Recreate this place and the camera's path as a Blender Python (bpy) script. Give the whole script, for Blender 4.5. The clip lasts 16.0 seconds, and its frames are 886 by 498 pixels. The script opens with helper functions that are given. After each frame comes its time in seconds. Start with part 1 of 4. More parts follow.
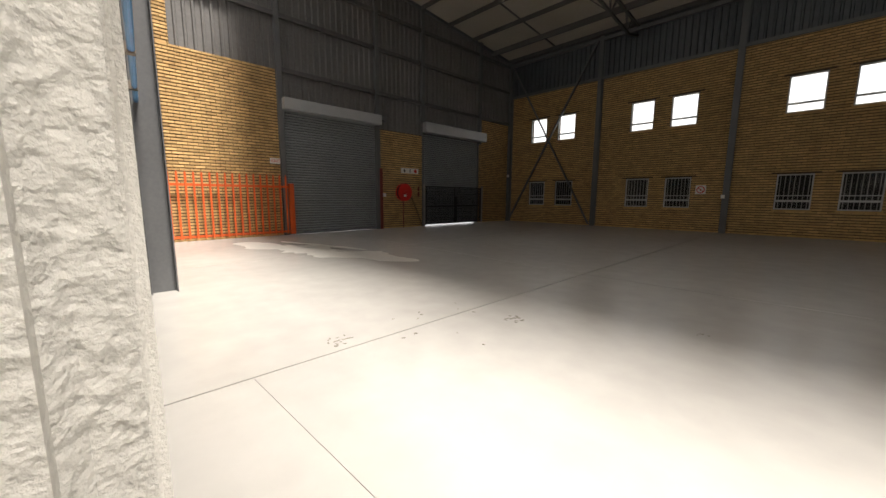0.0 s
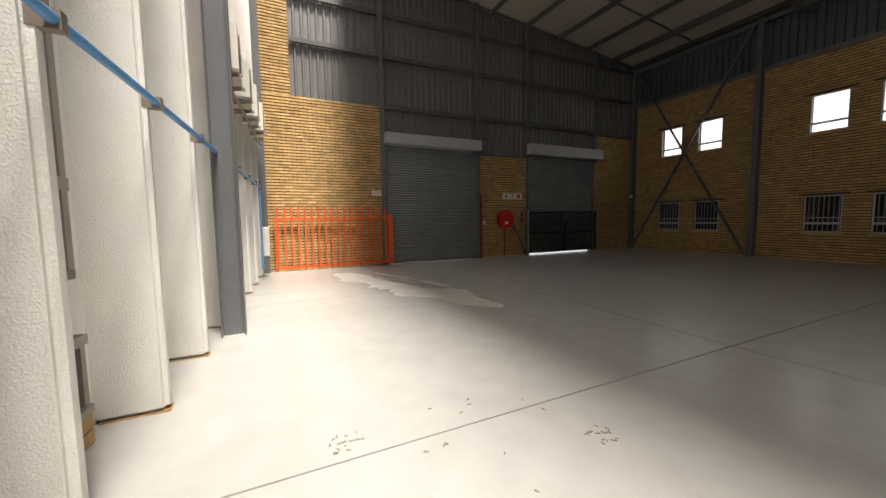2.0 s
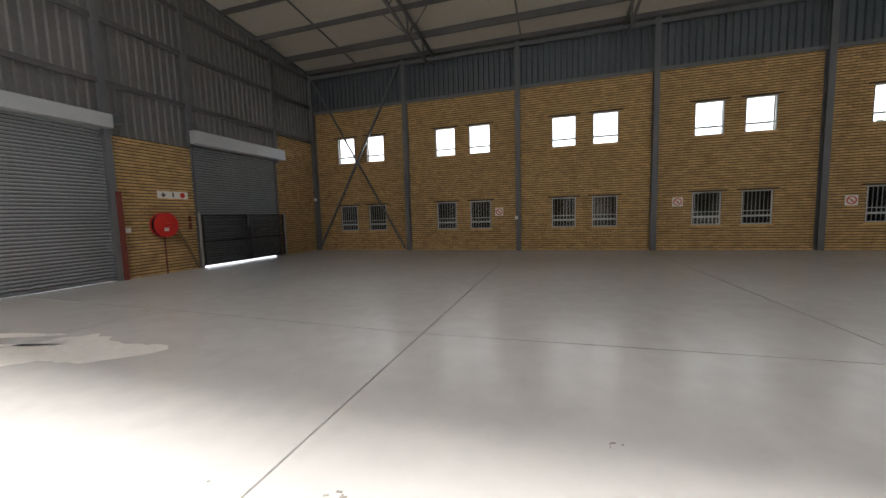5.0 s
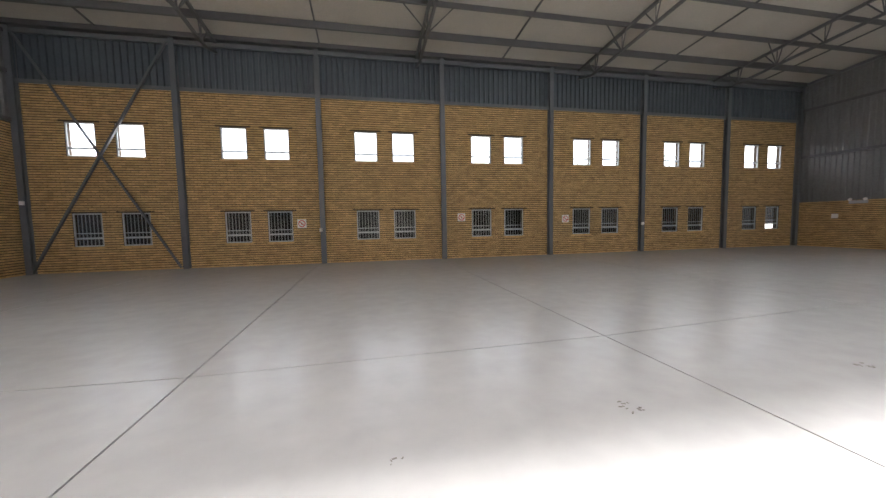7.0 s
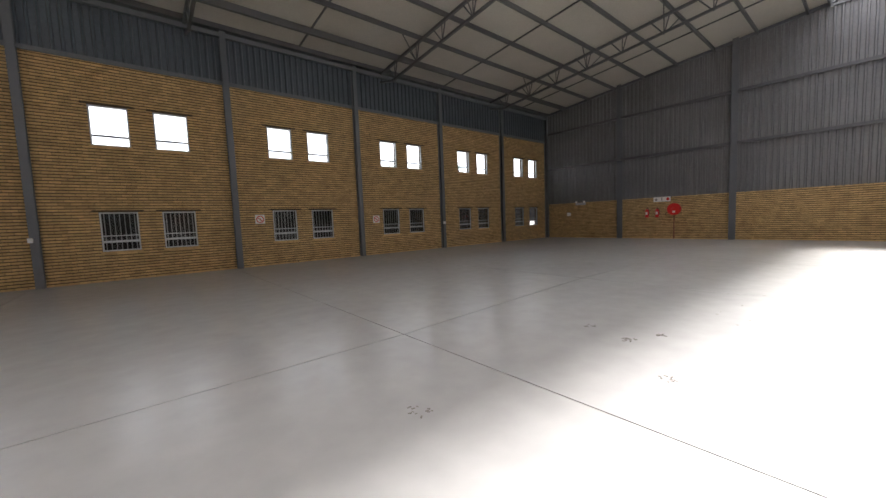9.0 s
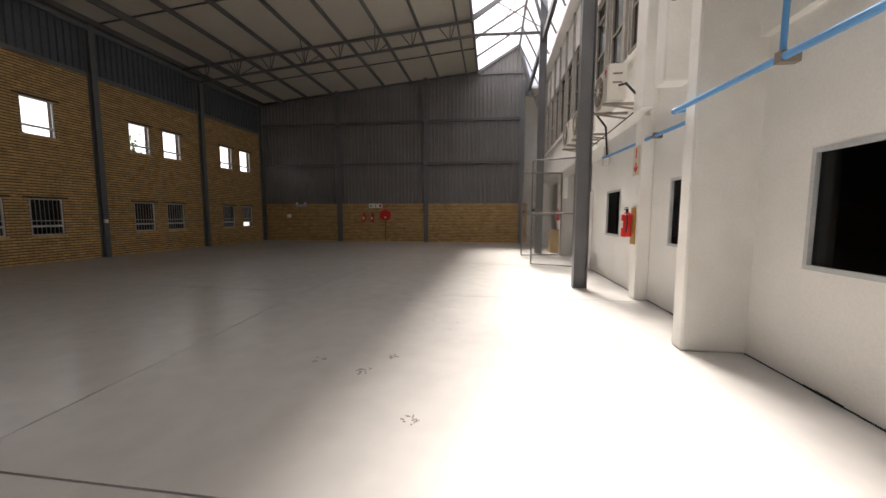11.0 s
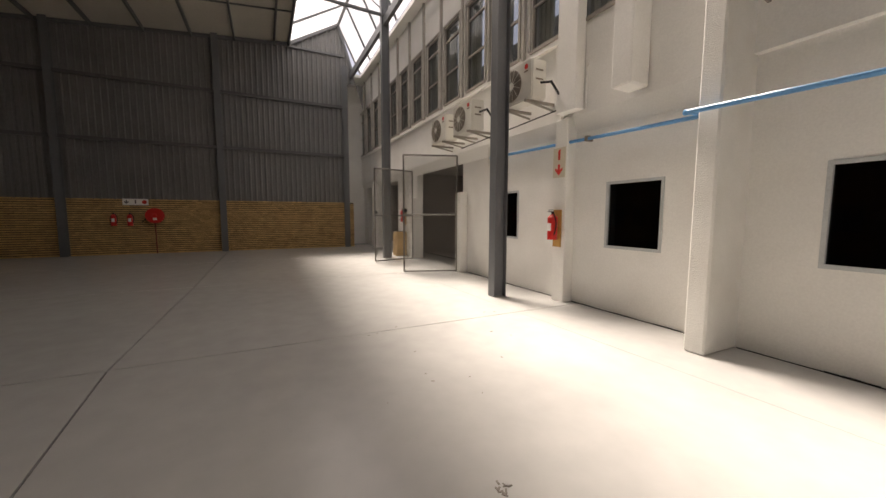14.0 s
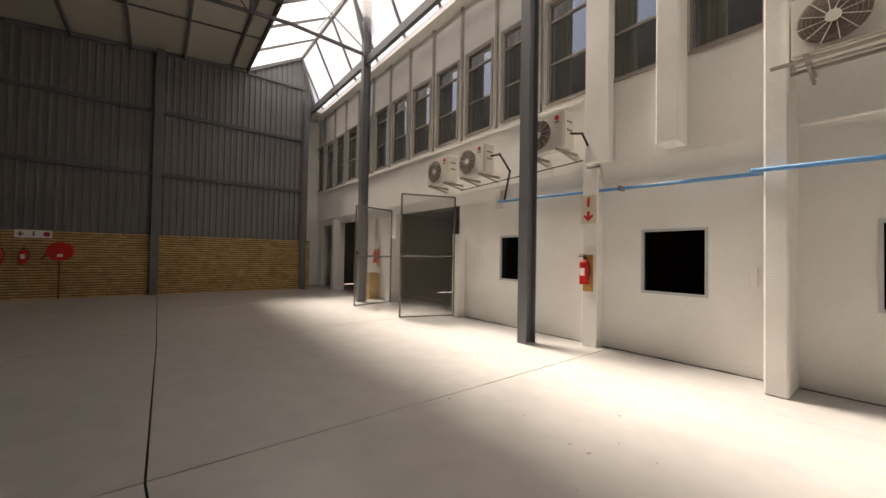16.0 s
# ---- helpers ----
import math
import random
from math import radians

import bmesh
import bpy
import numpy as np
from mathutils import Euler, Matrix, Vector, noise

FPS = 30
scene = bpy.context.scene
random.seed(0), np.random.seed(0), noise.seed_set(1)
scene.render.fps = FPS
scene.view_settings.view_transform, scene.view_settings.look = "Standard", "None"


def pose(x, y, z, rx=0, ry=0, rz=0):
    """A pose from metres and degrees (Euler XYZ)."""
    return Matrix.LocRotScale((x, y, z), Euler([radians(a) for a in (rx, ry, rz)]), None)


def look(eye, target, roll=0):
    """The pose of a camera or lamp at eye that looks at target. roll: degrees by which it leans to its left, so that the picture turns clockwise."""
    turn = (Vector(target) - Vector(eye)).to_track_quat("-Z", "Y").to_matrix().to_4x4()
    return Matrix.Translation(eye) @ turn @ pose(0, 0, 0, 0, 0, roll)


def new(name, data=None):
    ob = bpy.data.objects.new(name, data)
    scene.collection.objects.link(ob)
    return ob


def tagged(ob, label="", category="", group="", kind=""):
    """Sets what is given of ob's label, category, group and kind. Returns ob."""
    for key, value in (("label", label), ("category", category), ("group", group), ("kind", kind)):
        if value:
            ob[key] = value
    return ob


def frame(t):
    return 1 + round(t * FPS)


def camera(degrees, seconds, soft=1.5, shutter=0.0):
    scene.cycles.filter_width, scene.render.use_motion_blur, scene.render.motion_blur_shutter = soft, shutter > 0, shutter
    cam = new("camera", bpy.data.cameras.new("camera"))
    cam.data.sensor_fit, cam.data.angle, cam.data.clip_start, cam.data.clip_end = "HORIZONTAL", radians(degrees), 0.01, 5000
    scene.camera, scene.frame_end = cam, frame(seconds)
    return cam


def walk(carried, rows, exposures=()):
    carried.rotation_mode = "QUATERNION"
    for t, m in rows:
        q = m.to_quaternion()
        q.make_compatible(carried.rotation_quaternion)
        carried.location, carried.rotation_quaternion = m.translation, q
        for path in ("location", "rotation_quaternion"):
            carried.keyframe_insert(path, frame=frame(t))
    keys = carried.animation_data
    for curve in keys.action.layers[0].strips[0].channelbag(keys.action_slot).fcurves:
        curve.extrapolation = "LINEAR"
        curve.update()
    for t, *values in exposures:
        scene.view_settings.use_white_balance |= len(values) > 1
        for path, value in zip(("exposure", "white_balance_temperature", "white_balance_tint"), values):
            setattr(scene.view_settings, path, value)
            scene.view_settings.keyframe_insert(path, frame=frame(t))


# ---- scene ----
cam = camera(101.6, 16.0, soft=1.5)
PATH = [
    (0, (11.296, -15.574, 1.154), (9.873, -14.198, 0.873), 0.3),
    (0.5, (11.246, -15.344, 1.219), (9.608, -14.226, 0.962), -0.0),
    (1, (11.194, -15.094, 1.257), (9.329, -14.401, 1.054), 0.7),
    (1.5, (11.07, -14.854, 1.309), (9.19, -14.2, 1.116), 0.0),
    (2, (10.91, -14.601, 1.381), (9.115, -13.734, 1.217), -0.8),
    (2.5, (10.729, -14.39, 1.387), (8.96, -13.465, 1.262), -2.8),
    (3, (10.532, -14.224, 1.379), (8.902, -13.072, 1.252), -0.8),
    (3.5, (10.41, -14.149, 1.371), (9.024, -12.713, 1.246), -0.6),
    (4, (10.377, -14.117, 1.351), (9.234, -12.481, 1.226), -0.2),
    (4.5, (10.367, -14.135, 1.358), (9.509, -12.338, 1.177), -1.2),
    (7, (10.583, -14.025, 1.432), (10.997, -12.074, 1.286), -1.0),
    (7.5, (10.643, -13.989, 1.428), (11.332, -12.117, 1.274), -1.2),
    (8, (10.648, -14.023, 1.436), (11.52, -12.23, 1.281), -1.9),
    (8.5, (10.881, -13.878, 1.392), (11.943, -12.19, 1.246), -2.6),
    (9, (11.086, -13.755, 1.352), (12.364, -12.225, 1.194), -2.2),
    (9.5, (11.252, -13.615, 1.37), (12.851, -12.426, 1.208), -1.4),
    (10, (11.411, -13.564, 1.438), (13.219, -12.727, 1.265), -2.0),
    (12.5, (12.774, -12.334, 1.466), (14.705, -12.827, 1.294), 0.3),
    (13, (13.106, -11.941, 1.488), (14.964, -12.653, 1.286), -2.0),
    (13.5, (13.518, -11.606, 1.486), (15.362, -12.355, 1.288), -1.2),
    (14, (13.858, -11.168, 1.5), (15.644, -12.048, 1.315), 0.1),
    (14.5, (14.249, -10.79, 1.481), (16.009, -11.722, 1.3), -0.2),
    (15, (14.618, -10.385, 1.485), (16.322, -11.426, 1.387), 1.9),
    (15.5, (14.913, -10.025, 1.515), (16.569, -11.142, 1.425), 0.8),
    (16, (15.197, -9.782, 1.535), (16.769, -11.018, 1.574), 1.0),
]

# exposure of the clip's camera along the walk
STOPS = [(0.0, 0.95, 6700, 13), (1.5, 0.85, 6700, 12), (2.5, 1.05, 6600, 13), (3.5, 1.5, 6400, 12), (4.7, 2.0, 6200, 12), (6.9, 2.75, 5950, 14), (8.5, 2.35, 5950, 14), (9.5, 1.95, 6200, 16), (10.2, 1.68, 6400, 17), (12.3, 1.23, 6900, 17), (14.5, 1.1, 7100, 18), (16.0, 1.1, 7200, 18)]
walk(cam, [(t, look(eye, target, roll)) for t, eye, target, roll in PATH], STOPS)

# ---- world, sun, large lights ----
SUN_EL, SUN_AZ = 66.0, 82.5          # degrees; azimuth clockwise from +y
world = bpy.data.worlds.new("sky_world")
scene.world = world
world.use_nodes = True
wn = world.node_tree.nodes
sky = wn.new("ShaderNodeTexSky")
sky.sky_type = "NISHITA"
sky.sun_disc = False
sky.air_density, sky.dust_density, sky.ozone_density = 1.0, 6.0, 1.0
sky.sun_elevation, sky.sun_rotation = radians(SUN_EL), radians(SUN_AZ)
wn["Background"].inputs["Strength"].default_value = 0.07
world.node_tree.links.new(sky.outputs["Color"], wn["Background"].inputs["Color"])

sun = new("sun", bpy.data.lights.new("sun", "SUN"))
sun.data.energy, sun.data.angle, sun.data.color = 5.0, radians(14.0), (1.0, 0.95, 0.86)
sx = math.sin(radians(SUN_AZ)) * math.cos(radians(SUN_EL))
sy = math.cos(radians(SUN_AZ)) * math.cos(radians(SUN_EL))
sun.matrix_world = look((15 + 30 * sx, -8 + 30 * sy, 30 * math.sin(radians(SUN_EL))), (15, -8, 0))


# ---- materials ----


def mat(name, base, rough=0.6, metal=0.0, scale=3.0, var=0.12, fine=60.0, bump=0.1, dist=0.01, second=None, amount=0.0, spec=0.5, rand=0.0):
    m = bpy.data.materials.new(name)
    m.use_nodes = True
    nt = m.node_tree
    n, l = nt.nodes, nt.links
    b = n["Principled BSDF"]
    b.inputs["Roughness"].default_value, b.inputs["Metallic"].default_value = rough, metal
    b.inputs["Specular IOR Level"].default_value = spec
    tc = n.new("ShaderNodeTexCoord")
    geo = n.new("ShaderNodeNewGeometry")
    big, small = n.new("ShaderNodeTexNoise"), n.new("ShaderNodeTexNoise")
    big.inputs["Scale"].default_value, small.inputs["Scale"].default_value = scale, fine
    big.inputs["Detail"].default_value, small.inputs["Detail"].default_value = 6, 4
    for q in (big, small):
        l.new(geo.outputs["Position"], q.inputs["Vector"])
    add = n.new("ShaderNodeMath")
    add.operation = "ADD"
    l.new(big.outputs["Fac"], add.inputs[0])
    l.new(small.outputs["Fac"], add.inputs[1])
    ramp = n.new("ShaderNodeMapRange")
    ramp.inputs["From Min"].default_value, ramp.inputs["From Max"].default_value = 0.7, 1.3
    ramp.inputs["To Min"].default_value, ramp.inputs["To Max"].default_value = 1 - var, 1 + var
    l.new(add.outputs[0], ramp.inputs["Value"])
    src = ramp.outputs["Result"]
    if rand:
        oi = n.new("ShaderNodeObjectInfo")
        sm = n.new("ShaderNodeMath")
        sm.operation = "ADD"
        l.new(oi.outputs["Random"], sm.inputs[0])
        l.new(geo.outputs["Random Per Island"], sm.inputs[1])
        fr = n.new("ShaderNodeMath")
        fr.operation = "FRACT"
        l.new(sm.outputs[0], fr.inputs[0])
        mr = n.new("ShaderNodeMapRange")
        mr.inputs["To Min"].default_value, mr.inputs["To Max"].default_value = 1 - rand, 1 + rand
        l.new(fr.outputs[0], mr.inputs["Value"])
        mu = n.new("ShaderNodeMath")
        mu.operation = "MULTIPLY"
        l.new(src, mu.inputs[0])
        l.new(mr.outputs["Result"], mu.inputs[1])
        src = mu.outputs[0]
    mixc = n.new("ShaderNodeMix")
    mixc.data_type = "RGBA"
    mixc.inputs["A"].default_value = (*base, 1)
    mixc.inputs["B"].default_value = (*(second or base), 1)
    if second:
        st = n.new("ShaderNodeTexNoise")
        st.inputs["Scale"].default_value, st.inputs["Detail"].default_value = scale * 0.6, 8
        l.new(geo.outputs["Position"], st.inputs["Vector"])
        sr = n.new("ShaderNodeMapRange")
        sr.inputs["From Min"].default_value, sr.inputs["From Max"].default_value = 0.48, 0.72
        sr.inputs["To Max"].default_value = amount
        l.new(st.outputs["Fac"], sr.inputs["Value"])
        l.new(sr.outputs["Result"], mixc.inputs["Factor"])
    else:
        mixc.inputs["Factor"].default_value = 0
    vm = n.new("ShaderNodeVectorMath")
    vm.operation = "SCALE"
    l.new(mixc.outputs["Result"], vm.inputs[0])
    l.new(src, vm.inputs["Scale"])
    l.new(vm.outputs[0], b.inputs["Base Color"])
    if bump:
        bp = n.new("ShaderNodeBump")
        bp.inputs["Strength"].default_value, bp.inputs["Distance"].default_value = bump, dist
        l.new(small.outputs["Fac"], bp.inputs["Height"])
        l.new(bp.outputs["Normal"], b.inputs["Normal"])
    return m


def glass_mat(name, tint, rough=0.02, milk=0.0):
    m = bpy.data.materials.new(name)
    m.use_nodes = True
    n, l = m.node_tree.nodes, m.node_tree.links
    out = n["Material Output"]
    n.remove(n["Principled BSDF"])
    tr, gl, mx = n.new("ShaderNodeBsdfTransparent"), n.new("ShaderNodeBsdfGlossy"), n.new("ShaderNodeMixShader")
    lw, pw = n.new("ShaderNodeLayerWeight"), n.new("ShaderNodeMath")
    lw.inputs["Blend"].default_value = 0.15
    tr.inputs["Color"].default_value = (*tint, 1)
    gl.inputs["Roughness"].default_value = rough
    pw.operation = "MULTIPLY_ADD"
    pw.inputs[1].default_value, pw.inputs[2].default_value = 0.12, 0.02
    l.new(lw.outputs["Facing"], pw.inputs[0])
    l.new(pw.outputs[0], mx.inputs[0])
    first = tr
    if milk:
        tl, mm = n.new("ShaderNodeBsdfTranslucent"), n.new("ShaderNodeMixShader")
        tl.inputs["Color"].default_value = (0.92, 0.92, 0.9, 1)
        mm.inputs[0].default_value = milk
        l.new(tr.outputs[0], mm.inputs[1])
        l.new(tl.outputs[0], mm.inputs[2])
        first = mm
    l.new(first.outputs[0], mx.inputs[1])
    l.new(gl.outputs[0], mx.inputs[2])
    l.new(mx.outputs[0], out.inputs["Surface"])
    return m


M_FLOOR = mat("painted_concrete", (0.46, 0.455, 0.435), 0.26, scale=0.35, var=0.07, fine=3.5, bump=0.008, second=(0.40, 0.39, 0.37), amount=0.3)
M_JOINT = mat("joint_shadow_fill", (0.012, 0.011, 0.010), 0.9)
M_BRICK = mat("yellow_face_brick", (0.56, 0.37, 0.158), 0.85, scale=6, var=0.16, fine=90, bump=0.5, dist=0.006, second=(0.34, 0.19, 0.075), amount=0.5, rand=0.16)
M_MORTAR = mat("dark_mortar", (0.075, 0.054, 0.034), 0.95, scale=8, var=0.2)
M_WHITE = mat("white_textured_plaster", (0.83, 0.815, 0.775), 0.85, scale=1.2, var=0.05, fine=45, bump=0.35, dist=0.006, second=(0.62, 0.59, 0.53), amount=0.3)
M_ROUGH = mat("rough_cast_white_plaster", (0.76, 0.75, 0.71), 0.9, scale=2, var=0.06, fine=85, bump=0.9, dist=0.008, second=(0.6, 0.56, 0.48), amount=0.3)
M_STEEL = mat("grey_painted_steel", (0.125, 0.13, 0.136), 0.45, scale=2, var=0.1, fine=30, bump=0.05)
M_CLAD = mat("grey_ribbed_sheet", (0.17, 0.168, 0.166), 0.5, 0.15, scale=0.8, var=0.14, fine=14, bump=0.04, second=(0.15, 0.14, 0.13), amount=0.5)
M_CLADN = mat("blue_grey_sheet", (0.075, 0.09, 0.10), 0.5, 0.1, scale=0.8, var=0.14, fine=14, bump=0.04, second=(0.10, 0.11, 0.12), amount=0.4)
M_ROOF = mat("cream_insulation_board", (0.47, 0.445, 0.38), 0.85, scale=0.7, var=0.08, fine=20, bump=0.05, second=(0.5, 0.47, 0.38), amount=0.35)
M_TRUSS = mat("dark_grey_roof_steel", (0.10, 0.10, 0.10), 0.5, scale=3, var=0.1)
M_SHUT = mat("grey_galvanised_slat", (0.36, 0.385, 0.395), 0.45, 0.3, scale=1.5, var=0.1, fine=30, bump=0.03)
M_BOX = mat("pale_grey_sheet_metal", (0.46, 0.48, 0.49), 0.45, 0.2, scale=1.5, var=0.08)
M_ORANGE = mat("orange_red_gate_paint", (0.72, 0.115, 0.02), 0.5, scale=4, var=0.14, second=(0.45, 0.07, 0.02), amount=0.4)
M_OXIDE = mat("red_oxide_paint", (0.16, 0.03, 0.02), 0.6, scale=4, var=0.2)
M_RED = mat("fire_red_paint", (0.62, 0.02, 0.015), 0.35, scale=5, var=0.08, bump=0)
M_BLUE = mat("blue_pipe", (0.09, 0.28, 0.55), 0.4, scale=5, var=0.1, bump=0)
M_FRAME = mat("pale_grey_window_steel", (0.50, 0.52, 0.52), 0.5, scale=4, var=0.12)
M_FRAMEB = mat("taupe_window_frame", (0.30, 0.27, 0.235), 0.5, scale=4, var=0.12)
M_CURTAIN = mat("pale_grey_curtain", (0.60, 0.59, 0.56), 0.9, scale=6, var=0.12)
M_BATTEN = mat("weathered_grey_batten", (0.40, 0.375, 0.335), 0.7, scale=5, var=0.2)
M_BLACK = mat("black_rubber_and_gap_shade", (0.012, 0.012, 0.012), 0.6, bump=0)
M_DARK = mat("dark_steel_and_room_shade", (0.03, 0.03, 0.032), 0.8)
M_ROOM = mat("dim_room_plaster", (0.34, 0.31, 0.28), 0.85, scale=1, var=0.1)
M_AC = mat("ivory_appliance_shell", (0.66, 0.64, 0.58), 0.45, scale=3, var=0.05, bump=0)
M_FAN = mat("brown_fan_grille", (0.20, 0.165, 0.13), 0.5, bump=0)
M_SIGN = mat("white_sign_board", (0.80, 0.78, 0.74), 0.5, scale=6, var=0.05, bump=0)
M_SIGNRED = mat("red_sign_print", (0.60, 0.03, 0.02), 0.5, bump=0)
M_SIGNBLK = mat("dark_sign_print", (0.05, 0.04, 0.04), 0.5, bump=0)
M_SIGNC = mat("cream_sign_board", (0.64, 0.58, 0.46), 0.5, scale=6, var=0.06, bump=0)
M_GATE = mat("dull_gate_tube", (0.16, 0.15, 0.135), 0.45, 0.4, scale=8, var=0.2)
M_RUST = mat("rusty_damp_stain", (0.34, 0.20, 0.09), 0.9, scale=12, var=0.35)
M_WOOD = mat("ochre_backing_board", (0.45, 0.26, 0.07), 0.6, scale=10, var=0.2)
M_HOSE = mat("dull_brown_hose", (0.19, 0.125, 0.06), 0.7, scale=9, var=0.2)
M_GALV = mat("galvanised_tube", (0.34, 0.33, 0.31), 0.4, 0.6, scale=8, var=0.15)
# near-black, so that shade outside is held in the colour
M_OUT = mat("outside_shade", (0.016, 0.016, 0.018), 0.9, scale=1, var=0.25)
M_GROUND = mat("outside_paving", (0.32, 0.30, 0.28), 0.9, scale=1, var=0.15)
M_LEAF = mat("green_leaves", (0.07, 0.12, 0.03), 0.6, scale=5, var=0.3, rand=0.3)
M_BARK = mat("brown_bark", (0.13, 0.09, 0.06), 0.9, scale=8, var=0.3, bump=0.5)
M_PALE = mat("pale_floor_skin", (0.58, 0.57, 0.54), 0.45, scale=1.5, var=0.1, fine=12, bump=0.02, second=(0.5, 0.49, 0.46), amount=0.5)
M_DIRT = mat("floor_scuff_dirt", (0.22, 0.20, 0.17), 0.9, scale=20, var=0.3)
G_CLEAR = glass_mat("window_glass", (0.95, 0.96, 0.95))
G_SKY = glass_mat("skylight_sheet", (0.98, 0.98, 0.97), 0.3, 0.4)
G_UP = glass_mat("dusty_upstairs_glass", (0.72, 0.73, 0.72), 0.06)
G_DARK = glass_mat("dark_window_glass", (0.35, 0.36, 0.37))

# ---- mesh helpers ----
UNIT = ((0, 0, 0), (1, 0, 0), (1, 1, 0), (0, 1, 0), (0, 0, 1), (1, 0, 1), (1, 1, 1), (0, 1, 1))
QUADS = ((0, 3, 2, 1), (4, 5, 6, 7), (0, 1, 5, 4), (1, 2, 6, 5), (2, 3, 7, 6), (3, 0, 4, 7))


def box(bm, x0, y0, z0, x1, y1, z1, m=None):
    x0, x1, y0, y1, z0, z1 = min(x0, x1), max(x0, x1), min(y0, y1), max(y0, y1), min(z0, z1), max(z0, z1)
    v = [bm.verts.new((x0 + a * (x1 - x0), y0 + b * (y1 - y0), z0 + c * (z1 - z0))) for a, b, c in UNIT]
    if m is not None:
        for q in v:
            q.co = m @ q.co
    return [bm.faces.new([v[i] for i in f]) for f in QUADS]


def bevel(bm, w, seg=1):
    bmesh.ops.bevel(bm, geom=list(bm.edges), offset=w, segments=seg, affect="EDGES", clamp_overlap=True)
    return bm


def rod(bm, a, b, r, seg=8):
    a, b = Vector(a), Vector(b)
    d = b - a
    m = Matrix.Translation((a + b) / 2) @ d.to_track_quat("Z", "Y").to_matrix().to_4x4()
    bmesh.ops.create_cone(bm, cap_ends=True, segments=seg, radius1=r, radius2=r, depth=d.length, matrix=m)


def bar(bm, a, b, w, h):
    """A rectangular bar from a to b, w across and h along its own up."""
    a, b = Vector(a), Vector(b)
    d = b - a
    m = Matrix.Translation(a) @ d.to_track_quat("Z", "Y").to_matrix().to_4x4()
    box(bm, -w / 2, -h / 2, 0, w / 2, h / 2, d.length, m)


def disc(bm, c, axis, r, depth, seg=24, r2=None):
    m = Matrix.Translation(c) @ Vector(axis).to_track_quat("Z", "Y").to_matrix().to_4x4()
    bmesh.ops.create_cone(bm, cap_ends=True, segments=seg, radius1=r, radius2=r if r2 is None else r2, depth=depth, matrix=m)


def extrude_poly(bm, pts, vec):
    """A prism: the polygon pts moved along vec."""
    a = [bm.verts.new(p) for p in pts]
    b = [bm.verts.new(Vector(p) + Vector(vec)) for p in pts]
    bm.faces.new(a)
    bm.faces.new(b[::-1])
    n = len(pts)
    for i in range(n):
        bm.faces.new((a[i], b[i], b[(i + 1) % n], a[(i + 1) % n]))
    bmesh.ops.recalc_face_normals(bm, faces=list(bm.faces))


def part(name, bm, material, parent=None, label=""):
    me = bpy.data.meshes.new(name)
    bm.to_mesh(me)
    bm.free()
    me.materials.append(material)
    ob = new(name, me)
    if parent:
        ob.parent = parent
        ob.matrix_parent_inverse = parent.matrix_world.inverted()
    if label:
        ob["label"] = label
    return ob


def thing(name, label, category, group="", kind="", at=(0, 0, 0)):
    e = new(name)
    e.matrix_world = Matrix.Translation(at)
    return tagged(e, label, category, group, kind)


def boxpart(name, b, material, parent, label="", bev=0.0):
    bm = bmesh.new()
    box(bm, *b)
    if bev:
        bevel(bm, bev)
    return part(name, bm, material, parent, label)


def holes_split(a0, a1, z0, z1, holes):
    """Rectangles that cover [a0,a1] x [z0,z1] but for the holes (b0, b1, c0, c1)."""
    xs = sorted({a0, a1, *[min(max(v, a0), a1) for h in holes for v in h[:2]]})
    out = []
    for p, q in zip(xs, xs[1:]):
        if q - p < 1e-6:
            continue
        cuts = sorted((h[2], h[3]) for h in holes if h[0] < (p + q) / 2 < h[1])
        z = z0
        for c, d in cuts:
            if c > z:
                out.append((p, q, z, min(c, z1)))
            z = max(z, d)
        if z < z1:
            out.append((p, q, z, z1))
    return out


def wall_slab(name, axis, at, thick, a0, a1, z0, z1, holes, material, label):
    bm = bmesh.new()
    for p, q, c, d in holes_split(a0, a1, z0, z1, holes):
        if axis == "y":
            box(bm, p, at, c, q, at + thick, d)
        else:
            box(bm, at, p, c, at + thick, q, d)
    ob = part(name, bm, material)
    return tagged(ob, label, "wall", kind="structure")


BL, BH, GAP, VGAP = 0.232, 0.0817, 0.024, 0.005


def brick_cells(a0, a1, z0, z1, holes):
    """The brick rectangles of a stretcher-bond wall round its holes."""
    cells = []
    for k in range(int(round((z1 - z0) / BH))):
        c, d = z0 + k * BH, z0 + (k + 1) * BH - GAP
        cuts = sorted((h[0], h[1]) for h in holes if h[2] < d - 0.01 and h[3] > c + 0.01)
        spans, s = [], a0
        for p, q in cuts:
            if p > s:
                spans.append((s, p))
            s = max(s, q)
        if s < a1:
            spans.append((s, a1))
        off = (k % 2) * BL / 2
        for p, q in spans:
            i = math.floor((p - a0 - off) / BL)
            while a0 + off + i * BL < q:
                u, v = max(p, a0 + off + i * BL), min(q, a0 + off + (i + 1) * BL) - VGAP
                if v - u > 0.03:
                    cells.append((u, v, c, d))
                i += 1
    return cells


